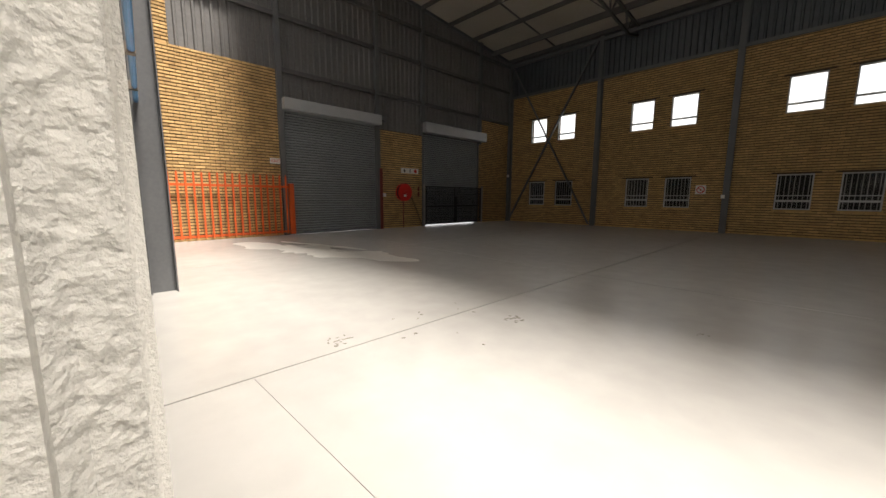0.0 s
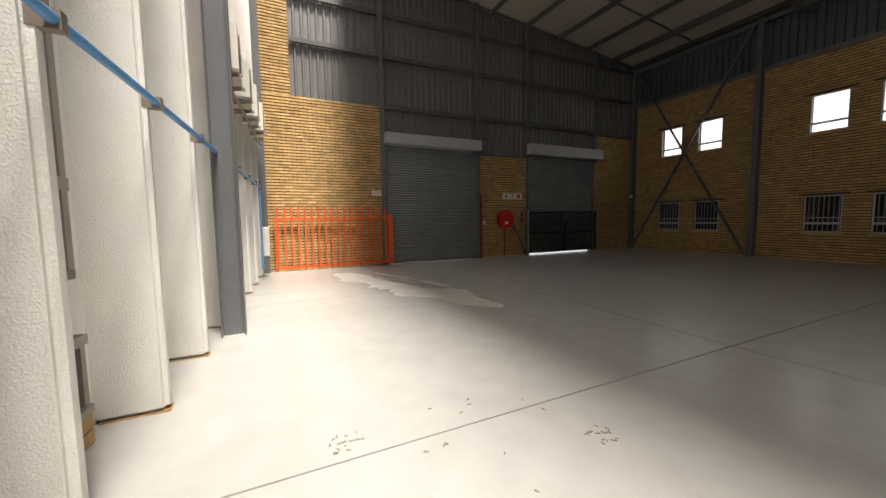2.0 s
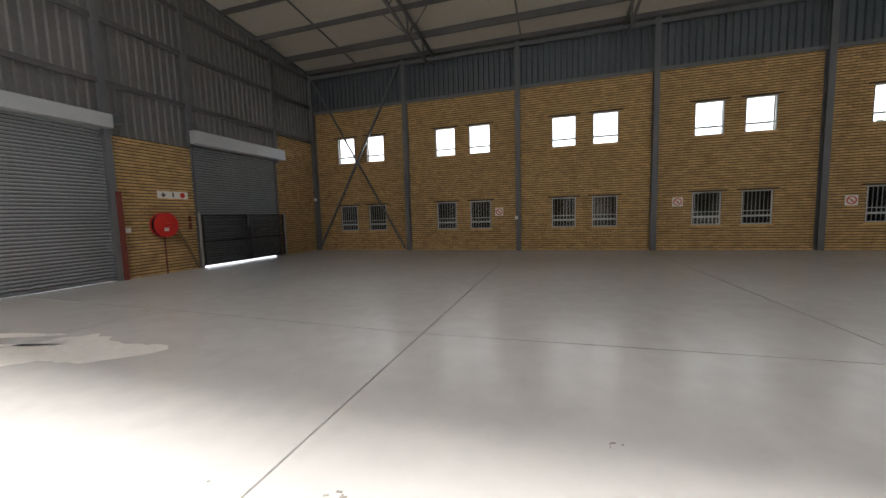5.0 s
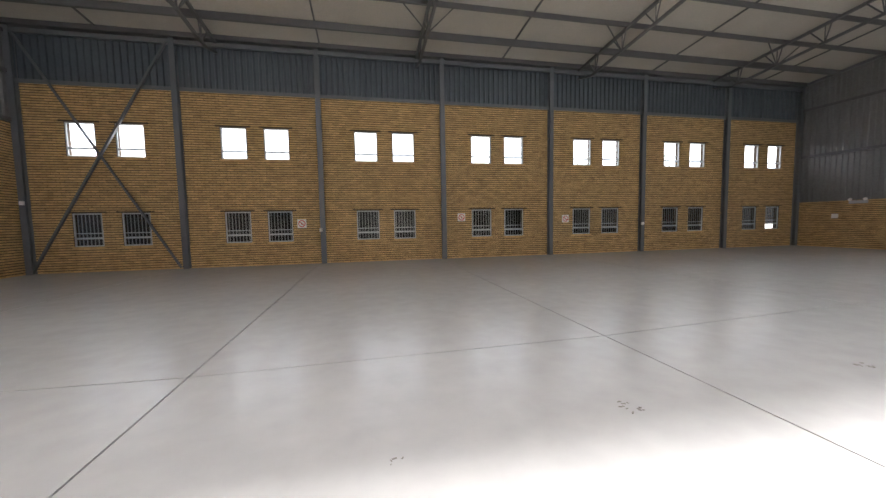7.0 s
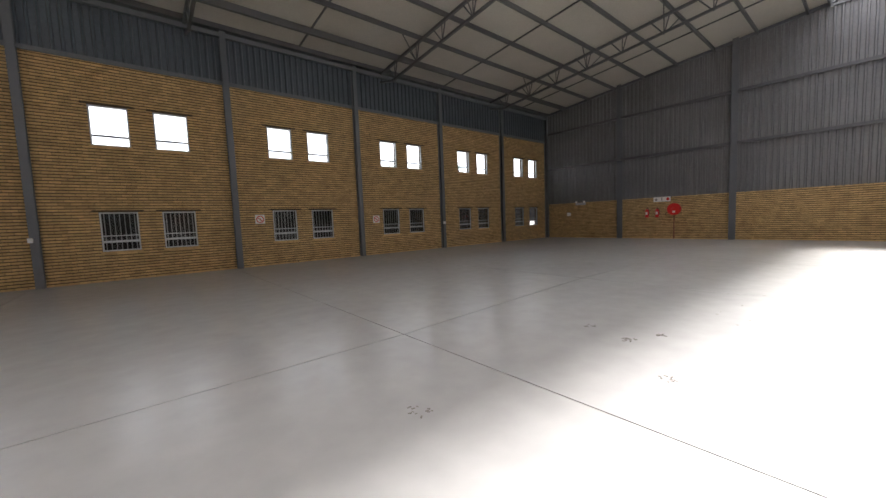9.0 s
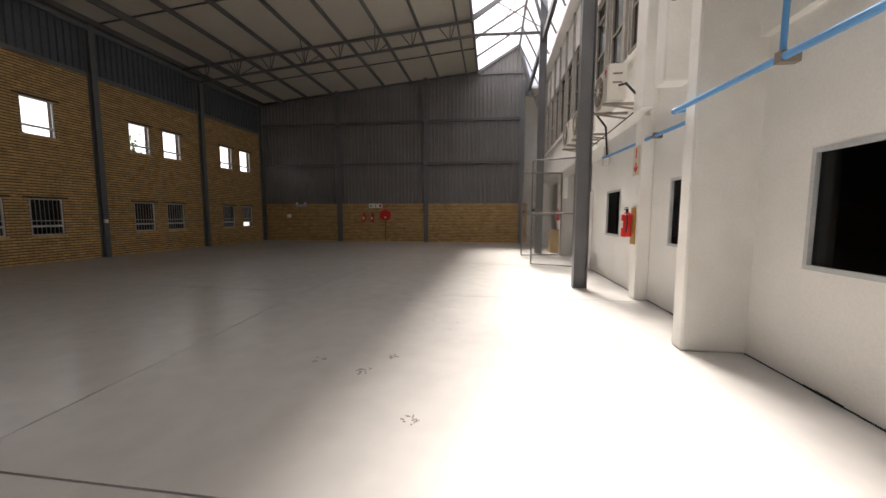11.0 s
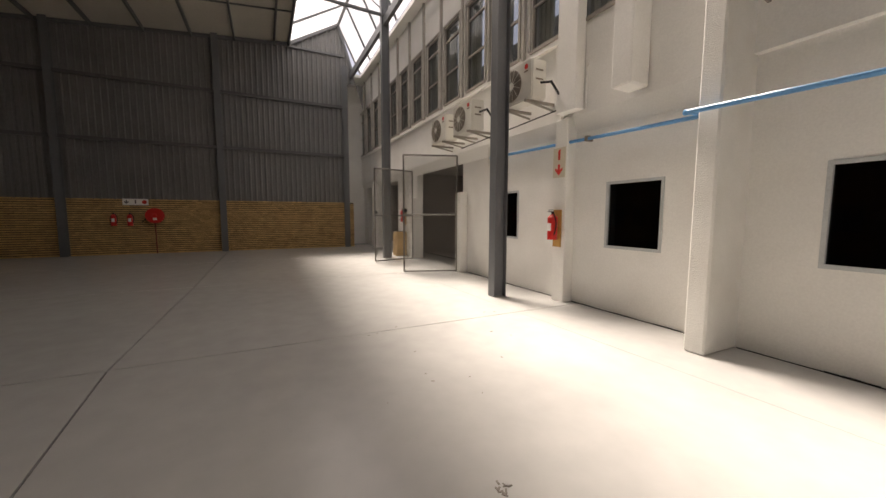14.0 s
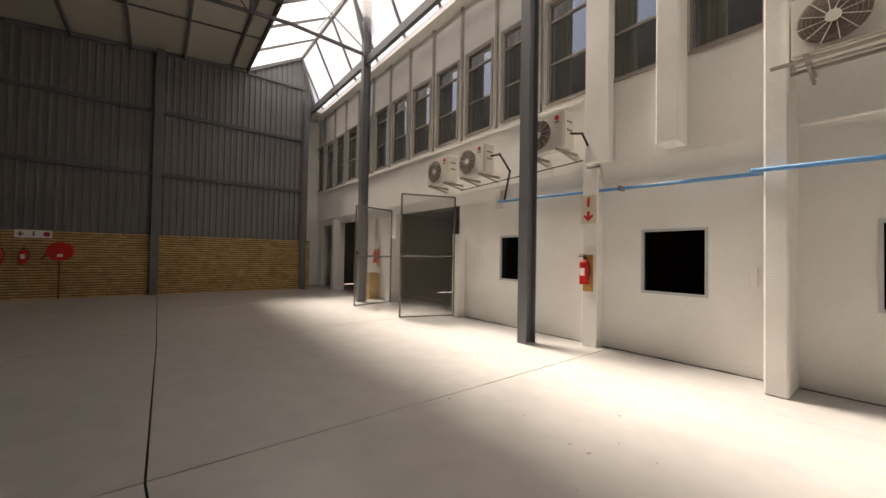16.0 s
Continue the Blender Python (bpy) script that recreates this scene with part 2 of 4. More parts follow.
def brick_wall(parent, axis, face, out, cells, near, label):
    """Bricks proud of the face: those inside the stretch near (a0, a1, z0, z1) as single parts, the rest joined."""
    rng = random.Random(7)
    verts, faces, shared, count = [], [], {}, 0
    for u, v, c, d in cells:
        depth = out * rng.uniform(0.010, 0.020)
        single = count < 300 and near[0] <= u and v <= near[1] and near[2] <= c and d <= near[3]
        e = 0.006
        tilt = out * rng.uniform(-0.003, 0.006)
        ring = [(u, c, 0), (v, c, 0), (v, d, 0), (u, d, 0), (u + e, c + e * .6, depth + tilt), (v - e, c + e * .6, depth + tilt), (v - e, d - e * .6, depth), (u + e, d - e * .6, depth)]
        if axis == "y":
            pts = [(a, face + o, z) for a, z, o in ring]
        else:
            pts = [(face + o, a, z) for a, z, o in ring]
        fs = ((4, 5, 6, 7), (0, 1, 5, 4), (1, 2, 6, 5), (2, 3, 7, 6), (3, 0, 4, 7))
        if single:
            count += 1
            key = (round(v - u, 2), rng.randrange(3))
            if key not in shared:
                me = bpy.data.meshes.new("brick")
                o0 = Vector(pts[0])
                me.from_pydata([tuple(Vector(p) - o0) for p in pts], [], fs)
                me.materials.append(M_BRICK)
                shared[key] = me
            b = new("brick", shared[key])
            b.parent = parent
            b.location = pts[0]
        else:
            n = len(verts)
            verts += pts
            faces += [tuple(n + i for i in f) for f in fs]
    me = bpy.data.meshes.new("brickwork")
    me.from_pydata(verts, [], faces)
    me.materials.append(M_BRICK)
    ob = new("brickwork", me)
    ob.parent = parent
    tagged(ob, label, kind="stuff")


def ribbed(name, axis, face, out, a0, a1, z0, top, material, parent=None, label="", pitch=0.2):
    """Ribbed sheet cladding; top is a function of the run along the wall."""
    prof = []
    a = a0
    while a < a1:
        for f, o in ((0.0, 0.0), (0.56, 0.0), (0.68, 0.05), (0.88, 0.05)):
            p = a + f * pitch
            if p < a1:
                prof.append((p, o))
        a += pitch
    prof.append((a1, 0.0))
    bm = bmesh.new()
    prev = None
    for p, o in prof:
        co = lambda z: (p, face + out * o, z) if axis == "y" else (face + out * o, p, z)
        cur = (bm.verts.new(co(z0)), bm.verts.new(co(top(p))))
        if prev:
            bm.faces.new((prev[0], cur[0], cur[1], prev[1]))
        prev = cur
    ob = part(name, bm, material, parent, label)
    sol = ob.modifiers.new("thickness", "SOLIDIFY")
    sol.thickness = 0.004
    return ob


# ---- the plan ----
B = 4.5
L = 7 * B
RAFTERS = (5.85, 12.62, 19.4, 26.17)
roof_z = lambda y: 7.69 + 0.094 * min(-y, 12.4)          # underside of the boards
SKY_Y, SKY_Z, PEAK_Y, PEAK_Z = -12.4, 8.86, -14.5, 10.15

# ---- floor ----
floor = thing("floor", "pale grey painted concrete floor cut by dark joints", "floor", kind="structure")
boxpart("floor_base", (-0.3, -17.2, -0.3, L + 2.2, 0.3, -0.02), M_JOINT, floor)
JX = [-0.3, 4.3, 8.88, 13.43, 18.31, 22.8, 27.3, L + 2.0]
JOINT_Y = [-9.85, -10.0, -10.24, -10.15, -9.75, -9.79, -9.78, -9.78]
STRIP_Y = [-15.2, -15.08, -14.93, -14.79, -14.66, -14.6, -14.6, -14.6]          # the joint along the offices
for i in range(7):
    xa, xb = JX[i] + 0.008, JX[i + 1] - 0.008
    pa, pb = JOINT_Y[i], JOINT_Y[i + 1]
    sa, sb = STRIP_Y[i], STRIP_Y[i + 1]
    gap = 0.0014 if i > 1 else 0.0
    for q in (((xa, -17.0), (xb, -17.0), (xb, sb - gap), (xa, sa - gap)),
              ((xa, sa + gap), (xb, sb + gap), (xb, pb - 0.008), (xa, pa - 0.008)),
              ((xa, pa + 0.008), (xb, pb + 0.008), (xb, 0.3), (xa, 0.3))):
        bm = bmesh.new()
        extrude_poly(bm, [(x, y, -0.02) for x, y in q], (0, 0, 0.02))
        part("slab", bm, M_FLOOR, floor)

# ---- north wall: brick with seven bays of paired windows ----
UP = (3.76, 4.85)
LO = (0.84, 1.93)
NWIN = []
for i in range(7):
    for a in (1.27, 2.66):
        NWIN += [(i * B + a, i * B + a + 0.83, *UP), (i * B + a, i * B + a + 0.83, *LO)]
wall_north = wall_slab("wall_north", "y", 0.012, 0.24, -0.25, L + 0.25, 0, 6.02, NWIN, M_MORTAR, "yellow face-brick wall with two rows of steel windows")
ribbed("cladding", "y", 0.03, -1, 0, L, 6.0, lambda p: 7.93, M_CLADN, wall_north, "dark blue-grey ribbed sheet above the brick")

# ---- west wall ----
D1, D2 = (-11.3, -8.0, 0, 3.72), (-5.85, -2.4, 0, 3.68)
wroof = lambda p: roof_z(p) + 0.17 if p > SKY_Y else (SKY_Z + (PEAK_Z - SKY_Z) * (SKY_Y - p) / (SKY_Y - PEAK_Y) if p > PEAK_Y else PEAK_Z - (PEAK_Y - p) * 3.3)
W_BR = [(-15.3, -11.3, 0, 4.79), (-15.3, -13.87, 4.79, 8.3), (-7.95, -5.85, 0, 3.6), (-2.4, 0.0, 0, 4.75)]
bm = bmesh.new()
for a, b, c, d in W_BR:
    box(bm, -0.24, a, c, -0.012, b, d)
wall_west = tagged(part("wall_west", bm, M_MORTAR), "yellow brick end wall with grey sheet cladding above", "wall", kind="structure")
for a, b, z in ((-13.87, -11.35, 4.79), (-11.35, -8.0, 3.7), (-8.0, -5.85, 3.58), (-5.85, -2.42, 3.66), (-2.42, 0.0, 4.73)):
    ribbed("cladding", "x", -0.05, 1, a, b, z, wroof, M_CLAD, wall_west, "grey ribbed sheet", 0.2)
ribbed("cladding", "x", -0.06, 1, -15.6, -13.87, 8.3, wroof, M_CLAD, wall_west, "grey ribbed sheet")

# ---- east wall ----
wall_east = tagged(boxpart("wall_east", (L + 0.012, -14.72, 0, L + 0.24, 0.0, 2.1), M_MORTAR, None), "low brick end wall with tall ribbed sheet cladding", "wall", kind="structure")
ribbed("cladding", "x", L + 0.05, -1, -14.75, 0.0, 2.08, wroof, M_CLAD, wall_east, "grey ribbed sheet with rusty lower edge", 0.205)
ribbed("cladding", "x", L + 0.06, -1, -15.6, -14.75, 7.6, wroof, M_CLAD, wall_east, "grey ribbed sheet")

# ---- roof ----
ceiling = bmesh.new()
PUR = [-0.02 - 1.476 * k for k in range(9)] + [SKY_Y]
for ya, yb in zip(PUR, PUR[1:]):
    for xa, xb in zip([0, 2.5, 5.85, 9.2, 12.62, 16.0, 19.4, 22.8, 26.17, 28.8], [2.5, 5.85, 9.2, 12.62, 16.0, 19.4, 22.8, 26.17, 28.8, L]):
        sag = 0.012
        v = []
        for x, y in ((xa, ya), (xb, ya), (xb, yb), (xa, yb)):
            v.append(ceiling.verts.new((x, y, roof_z(y) + 0.06)))
        c = ceiling.verts.new(((xa + xb) / 2, (ya + yb) / 2, roof_z((ya + yb) / 2) + 0.06 - sag))
        for i in range(4):
            ceiling.faces.new((v[(i + 1) % 4], v[i], c))
extrude_poly(ceiling, [(-0.3, 0.3, roof_z(0) + 0.14), (-0.3, SKY_Y, roof_z(SKY_Y) + 0.16), (-0.3, SKY_Y, roof_z(SKY_Y) + 0.2), (-0.3, 0.3, roof_z(0) + 0.18)], (L + 2.4, 0, 0))
ceiling = tagged(part("ceiling", ceiling, M_ROOF), "cream insulation boards between dark steel purlins", "ceiling", kind="structure")

roof_frame = thing("roof_frame", "dark grey steel purlins and lattice trusses under the roof", "roof frame", kind="structure")
for y in PUR[1:]:
    bm = bmesh.new()
    z = roof_z(y) + 0.05
    box(bm, 0, y - 0.03, z - 0.15, L, y + 0.035, z - 0.142)
    box(bm, 0, y - 0.03, z - 0.142, L, y - 0.022, z)
    box(bm, 0, y - 0.022, z - 0.012, L, y + 0.035, z)
    part("purlin", bm, M_TRUSS, roof_frame)
boxpart("eave_purlin", (0, -1.52, roof_z(-1.5) - 0.16, L, -1.42, roof_z(-1.5) - 0.10), M_TRUSS, roof_frame)
for x in (2.5, 9.2, 16.0, 22.8, 28.8):
    bm = bmesh.new()
    bar(bm, (x, 0, roof_z(0) + 0.035), (x, SKY_Y, roof_z(SKY_Y) + 0.035), 0.05, 0.04)
    part("board_strip", bm, M_TRUSS, roof_frame)
for x in RAFTERS:
    top = lambda y: roof_z(y) - 0.12 if y > SKY_Y else roof_z(SKY_Y) - 0.12 - 0.05 * (SKY_Y - y)
    bot = lambda y: top(y) - 0.62
    bm = bmesh.new()
    bar(bm, (x, 0, top(0)), (x, -12.4, top(-12.4)), 0.09, 0.09)
    part("top_chord", bm, M_TRUSS, roof_frame)
    bm = bmesh.new()
    bar(bm, (x, -0.1, top(0) - 0.3), (x, -1.0, bot(-1.0)), 0.07, 0.07)
    bar(bm, (x, -1.0, bot(-1.0)), (x, -12.6, bot(-12.4) + 0.1), 0.08, 0.08)
    bar(bm, (x, -12.6, bot(-12.4) + 0.1), (x, -15.0, 8.15), 0.08, 0.08)
    part("bottom_chord", bm, M_TRUSS, roof_frame)
    for k in range(8):
        ya = -1.476 * (k + 0.5) - 0.5
        bm = bmesh.new()
        rod(bm, (x, ya, bot(ya)), (x, -1.476 * (k + 1) + 0.05, top(-1.476 * (k + 1))), 0.022, 6)
        rod(bm, (x, ya, bot(ya)), (x, -1.476 * (k + 1) + 0.75, top(-1.476 * (k + 1))), 0.022, 6)
        rod(bm, (x, ya, bot(ya)), (x, ya, top(ya)), 0.018, 6)
        part("lattice_web", bm, M_TRUSS, roof_frame)
        if k in (1, 3, 5):
            bm = bmesh.new()
            rod(bm, (x, ya, bot(ya)), (x - 0.75, -1.476 * (k + 1), roof_z(-1.476 * (k + 1)) - 0.1), 0.02, 6)
            rod(bm, (x, ya, bot(ya)), (x + 0.75, -1.476 * (k + 1), roof_z(-1.476 * (k + 1)) - 0.1), 0.02, 6)
            part("fly_brace", bm, M_TRUSS, roof_frame)
    bm = bmesh.new()
    bar(bm, (x, SKY_Y, roof_z(SKY_Y) - 0.1), (x, PEAK_Y, PEAK_Z - 0.1), 0.08, 0.1)
    bar(bm, (x, PEAK_Y, PEAK_Z - 0.1), (x, -15.05, 8.2), 0.08, 0.1)
    rod(bm, (x, -15.0, 8.3), (x, -13.3, 9.35), 0.02, 6)
    rod(bm, (x, -13.4, 8.35), (x, -14.4, 10.0), 0.02, 6)
    part("monitor_frame", bm, M_STEEL, roof_frame)

# ---- skylight monitor above the south side ----
skylight = thing("skylight", "bright translucent skylight sheets on grey steel bars", "skylight", kind="structure")
SE_Y, SE_Z = -15.5, 8.14
pane_x = [0.0 + k * L / 18 for k in range(19)]
for xa, xb in zip(pane_x, pane_x[1:]):
    for (ya, za), (yb, zb) in (((SKY_Y, SKY_Z + 0.1), (PEAK_Y, PEAK_Z + 0.02)), ((PEAK_Y, PEAK_Z + 0.02), (SE_Y, SE_Z))):
        bm = bmesh.new()
        bm.faces.new([bm.verts.new(p) for p in ((xa + 0.02, ya, za), (xb - 0.02, ya, za), (xb - 0.02, yb, zb), (xa + 0.02, yb, zb))])
        pn = part("pane", bm, G_SKY, skylight)
        pn.visible_shadow = False
for x in pane_x:
    bm = bmesh.new()
    bar(bm, (x, SKY_Y, SKY_Z + 0.06), (x, PEAK_Y, PEAK_Z), 0.07, 0.08)
    bar(bm, (x, PEAK_Y, PEAK_Z), (x, SE_Y, SE_Z), 0.07, 0.08)
    part("glazing_bar", bm, M_STEEL, skylight)
for y, z, w in ((SKY_Y, SKY_Z + 0.02, 0.1), (PEAK_Y, PEAK_Z - 0.06, 0.1)):
    boxpart("ridge_bar", (0, y - w / 2, z - w / 2, L, y + w / 2, z + w / 2), M_STEEL, skylight)
boxpart("gutter_beam", (0, -15.1, 7.82, L, -14.98, 8.08), M_STEEL, skylight, "dark grey steel eaves beam")

# ---- steel columns ----


def h_column(x, y, z1, w, d, along, label, group):
    """A grey I-section; along: the way in which its web runs."""
    bm = bmesh.new()
    if along == "y":
        box(bm, x - w / 2, y - d / 2, 0, x + w / 2, y - d / 2 + 0.012, z1)
        box(bm, x - w / 2, y + d / 2 - 0.012, 0, x + w / 2, y + d / 2, z1)
        box(bm, x - 0.005, y - d / 2 + 0.012, 0, x + 0.005, y + d / 2 - 0.012, z1)
    else:
        box(bm, x - d / 2, y - w / 2, 0, x - d / 2 + 0.012, y + w / 2, z1)
        box(bm, x + d / 2 - 0.012, y - w / 2, 0, x + d / 2, y + w / 2, z1)
        box(bm, x - d / 2 + 0.012, y - 0.005, 0, x + d / 2 - 0.012, y + 0.005, z1)
    return tagged(part("steel_column", bm, M_STEEL), label, "column", group, "structure")


for i in range(8):
    x = (0.12, 4.54, 9.05, 13.6, 18.15, 22.58, 27.06, L - 0.12)[i]
    h_column(x, -0.10, 7.66, 0.17, 0.2, "y", "grey painted steel column standing against the brick wall", "columns of the long brick wall")
for x in RAFTERS:
    h_column(x, -15.03, 10.0 if x > 20 else 8.1, 0.2, 0.26, "y", "free-standing dark grey steel column before the white offices", "columns before the offices")
h_column(0.12, -14.72, 8.3, 0.26, 0.2, "x", "grey steel corner column beside the yellow brick", "gable columns")
h_column(L - 0.12, -14.72, 8.3, 0.22, 0.2, "x", "grey steel corner column beside the brick", "gable columns")
for y, z0 in ((-11.35, 0), (-8.0, 0), (-5.87, 3.6), (-2.42, 3.6)):
    boxpart_ob = boxpart("steel_column", (0.005, y - 0.07, z0, 0.13, y + 0.07, wroof(y) - 0.1), M_STEEL, None)
    tagged(boxpart_ob, "dark grey gable post against ribbed sheet", "column", "gable columns", "structure")
for y in (-4.72, -9.66):
    h_column(L - 0.12, y, wroof(y) - 0.1, 0.22, 0.2, "x", "grey gable column before ribbed sheet and brick", "gable columns")
north_beams = thing("wall_beams", "grey steel beams along the top of the brick wall", "beam", kind="structure")
boxpart("eave_gutter", (0, -0.3, 7.62, L, -0.02, 7.80), M_TRUSS, north_beams, "dark eaves purlin")
boxpart("eave_beam", (0, -0.16, 7.44, L, -0.04, 7.58), M_STEEL, north_beams)
boxpart("brick_top_channel", (0, -0.05, 5.98, L, 0.02, 6.10), M_STEEL, north_beams)
girts = thing("gable_girts", "grey steel girts across the ribbed sheets", "girt", kind="structure")
for z in (4.8, 6.26, 7.45):
    boxpart("girt", (0.0, -13.85 if z > 4.9 else -11.3, z - 0.06, 0.09, -0.2, z + 0.06), M_TRUSS, girts)
for z in (4.26, 6.48):
    boxpart("girt", (L - 0.09, -14.6, z - 0.06, L, -0.2, z + 0.06), M_TRUSS, girts)
for x0, ys in ((0.02, 1), (L - 0.1, 1)):
    bm = bmesh.new()
    bar(bm, (x0 + 0.04, -0.1, roof_z(0) - 0.02), (x0 + 0.04, SKY_Y, roof_z(SKY_Y) - 0.02), 0.08, 0.12)
    bar(bm, (x0 + 0.04, SKY_Y, roof_z(SKY_Y) - 0.02), (x0 + 0.04, PEAK_Y, PEAK_Z - 0.05), 0.08, 0.1)
    bar(bm, (x0 + 0.04, PEAK_Y, PEAK_Z - 0.05), (x0 + 0.04, -15.1, 8.15), 0.08, 0.1)
    part("gable_rafter", bm, M_STEEL, girts)
boxpart("gable_tie", (L - 0.08, -14.7, 8.72, L, SKY_Y, 8.80), M_STEEL, girts)
bm = bmesh.new()
bar(bm, (0.25, -0.24, 0.05), (4.42, -0.24, 7.45), 0.09, 0.06)
brace = thing("wall_brace", "crossed grey steel wind bracing over the first bay", "bracing")
part("diagonal", bm, M_STEEL, brace)
bm = bmesh.new()
bar(bm, (4.40, -0.18, 0.05), (0.25, -0.18, 7.45), 0.09, 0.05)
part("diagonal", bm, M_STEEL, brace)

# ---- south side: white two-storey offices ----
SW = -15.95
wall_south = thing("wall_south", "white plastered two-storey office front with piers", "wall", kind="structure")
GROUND = [(14.46, 15.36, 1.0, 2.02), (16.91, 17.82, 1.0, 2.02), (19.98, 20.92, 1.01, 2.02)]
DOORS = [(22.36, 25.6, -1, 3.12), (27.6, 30.3, -1, 3.02), (30.9, 32.4, -1, 3.02)]
UW = -15.86
UPPER = [(16.27 + 1.228 * k, 16.27 + 1.228 * k + 0.86, 4.6, 6.64) for k in range(-2, 14)]
bm = bmesh.new()
for p, q, c, d in holes_split(10.2, L + 1.6, 0, 3.2, GROUND + DOORS):
    box(bm, p, SW, c, q, SW - 0.22, d)
part("lower_wall", bm, M_WHITE, wall_south)
bm = bmesh.new()
for p, q, c, d in holes_split(10.2, L + 1.6, 3.2, 8.0, UPPER):
    box(bm, p, UW, c, q, UW - 0.25, d)
part("upper_wall", bm, M_WHITE, wall_south)
boxpart("ledge", (18.8, UW, 4.42, L + 1.6, UW + 0.06, 4.48), M_WHITE, wall_south)
for xa, xb in ((16.2, 18.46), (18.74, L + 1.6)):
    bm = bmesh.new()
    extrude_poly(bm, [(xa, SW, 2.86), (xa, UW + 0.012, 3.14), (xa, UW + 0.012, 3.206), (xa, SW, 3.206)], (xb - xa, 0, 0))
    part("ledge", bm, M_WHITE, wall_south, "sloping plaster ledge")
boxpart("soffit", (-0.2, -15.52, 7.99, L + 1.6, -17.0, 8.12), M_WHITE, wall_south)
boxpart("pier", (18.46, SW, 0, 18.74, -15.74, 3.12), M_WHITE, wall_south, bev=0.01)
boxpart("upper_pier", (18.24, SW + 0.1, 3.2, 18.66, -15.65, 7.99), M_WHITE, wall_south, bev=0.01)
boxpart("upper_pier", (17.14, SW + 0.1, 3.22, 17.44, -15.48, 7.99), M_WHITE, wall_south, bev=0.02)
boxpart("fin", (15.98, SW - 0.2, 0, 16.2, -15.32, 7.99), M_ROUGH, wall_south, bev=0.02)
boxpart("door_pier", (22.1, SW, 0, 22.36, -15.72, 2.1), M_WHITE, wall_south, bev=0.02)
boxpart("door_pier", (25.6, SW, 0, 25.86, -15.75, 2.1), M_WHITE, wall_south, bev=0.01)
boxpart("door_pier", (30.35, SW, 0, 30.6, -15.7, 3.02), M_WHITE, wall_south, bev=0.01)
boxpart("corner_soffit", (L + 0.12, -15.51, 7.99, L + 1.7, -14.6, 8.12), M_WHITE, wall_south)
boxpart("end_wall", (L + 1.5, -17, 0, L + 1.7, -14.75, 7.98), M_WHITE, wall_south)
boxpart("end_return", (L + 0.07, -14.75, 0, L + 1.49, -14.6, 9.2), M_WHITE, wall_south)
for k in range(0, 13):
    x = 16.27 + 1.228 * (k + 1) - 0.185
    if x > 19:
        boxpart("batten", (x - 0.03, UW, 4.5, x + 0.03, UW + 0.07, 7.99), M_BATTEN, wall_south, "grey timber batten")

# western half: slanting run of rough-cast fins with recessed windows
fy = lambda x: -15.21 - 0.083 * (x - 6.41)
bm = bmesh.new()
extrude_poly(bm, [(-0.2, fy(-0.2) - 0.42, 0), (10.3, fy(10.3) - 0.42, 0), (10.3, fy(10.3) - 0.8, 0), (-0.2, fy(-0.2) - 0.8, 0)], (0, 0, 7.99))
part("recess_wall", bm, M_WHITE, wall_south)
FINS = [11.08, 9.97, 8.85, 7.72, 6.56, 5.43, 4.27, 3.08, 2.02, 0.9]
for x in FINS:
    bm = bmesh.new()
    front = fy(x) + (0.035 if x > 9 else 0.0)
    box(bm, x - 0.13, front - 0.6, 0, x, front, 7.99)
    bevel(bm, 0.035, 3)
    part("fin", bm, M_ROUGH, wall_south, "rough-cast white plaster fin")

for x in FINS:
    boxpart("damp_edge", (x - 0.12, fy(x) - 0.4, 0.0, x + 0.008, fy(x) + 0.01, 0.006), M_RUST, wall_south, "rusty damp line at the foot")
# thin dark strips draw the shadow of the uneven gap under the wall
for xa, xb in ((10.3, 15.97), (16.21, 18.45), (18.75, 22.0), (25.9, 27.6)):
    bm = bmesh.new()
    n = int((xb - xa) / 0.12)
    for k in range(n):
        u, v = xa + (xb - xa) * k / n, xa + (xb - xa) * (k + 1) / n
        box(bm, u, SW, 0.0, v, SW + 0.006 + 0.012 * abs(noise.noise((u * 2.1, 0, 0))), 0.008 + 0.03 * abs(noise.noise((u * 1.7, 3, 0))))
    part("base_crack", bm, M_JOINT, wall_south, "dark uneven strip painted as the gap shadow along the wall foot")

# rooms behind the offices
bm = bmesh.new()
for xa, xb, yb in ((10.2, 22.1, -18.5), (22.15, 27.3, -21), (27.35, L + 1.6, -19)):
    box(bm, xa, yb - 0.1, -0.05, xb, yb, 3.2)
    box(bm, xa, yb, 3.15, xb, SW - 0.23, 3.2)
    box(bm, xa, yb, -0.06, xb, SW - 0.23, -0.024)
    box(bm, xa - 0.04, yb, 0, xa, SW - 0.23, 3.2)
    box(bm, xb, yb, 0, xb + 0.04, SW - 0.23, 3.2)
rooms = tagged(part("wall_rooms", bm, M_ROOM), "dim plastered rooms behind the office front", "wall", kind="structure")
# upstairs shell: the unlit rooms are painted near-black
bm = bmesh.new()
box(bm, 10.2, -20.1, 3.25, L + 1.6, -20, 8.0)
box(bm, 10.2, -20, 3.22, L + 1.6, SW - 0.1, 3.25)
tagged(part("wall_upper_rooms", bm, M_DARK), "upper office interior behind the glass, its shade in the near-black colour", "wall", kind="structure")

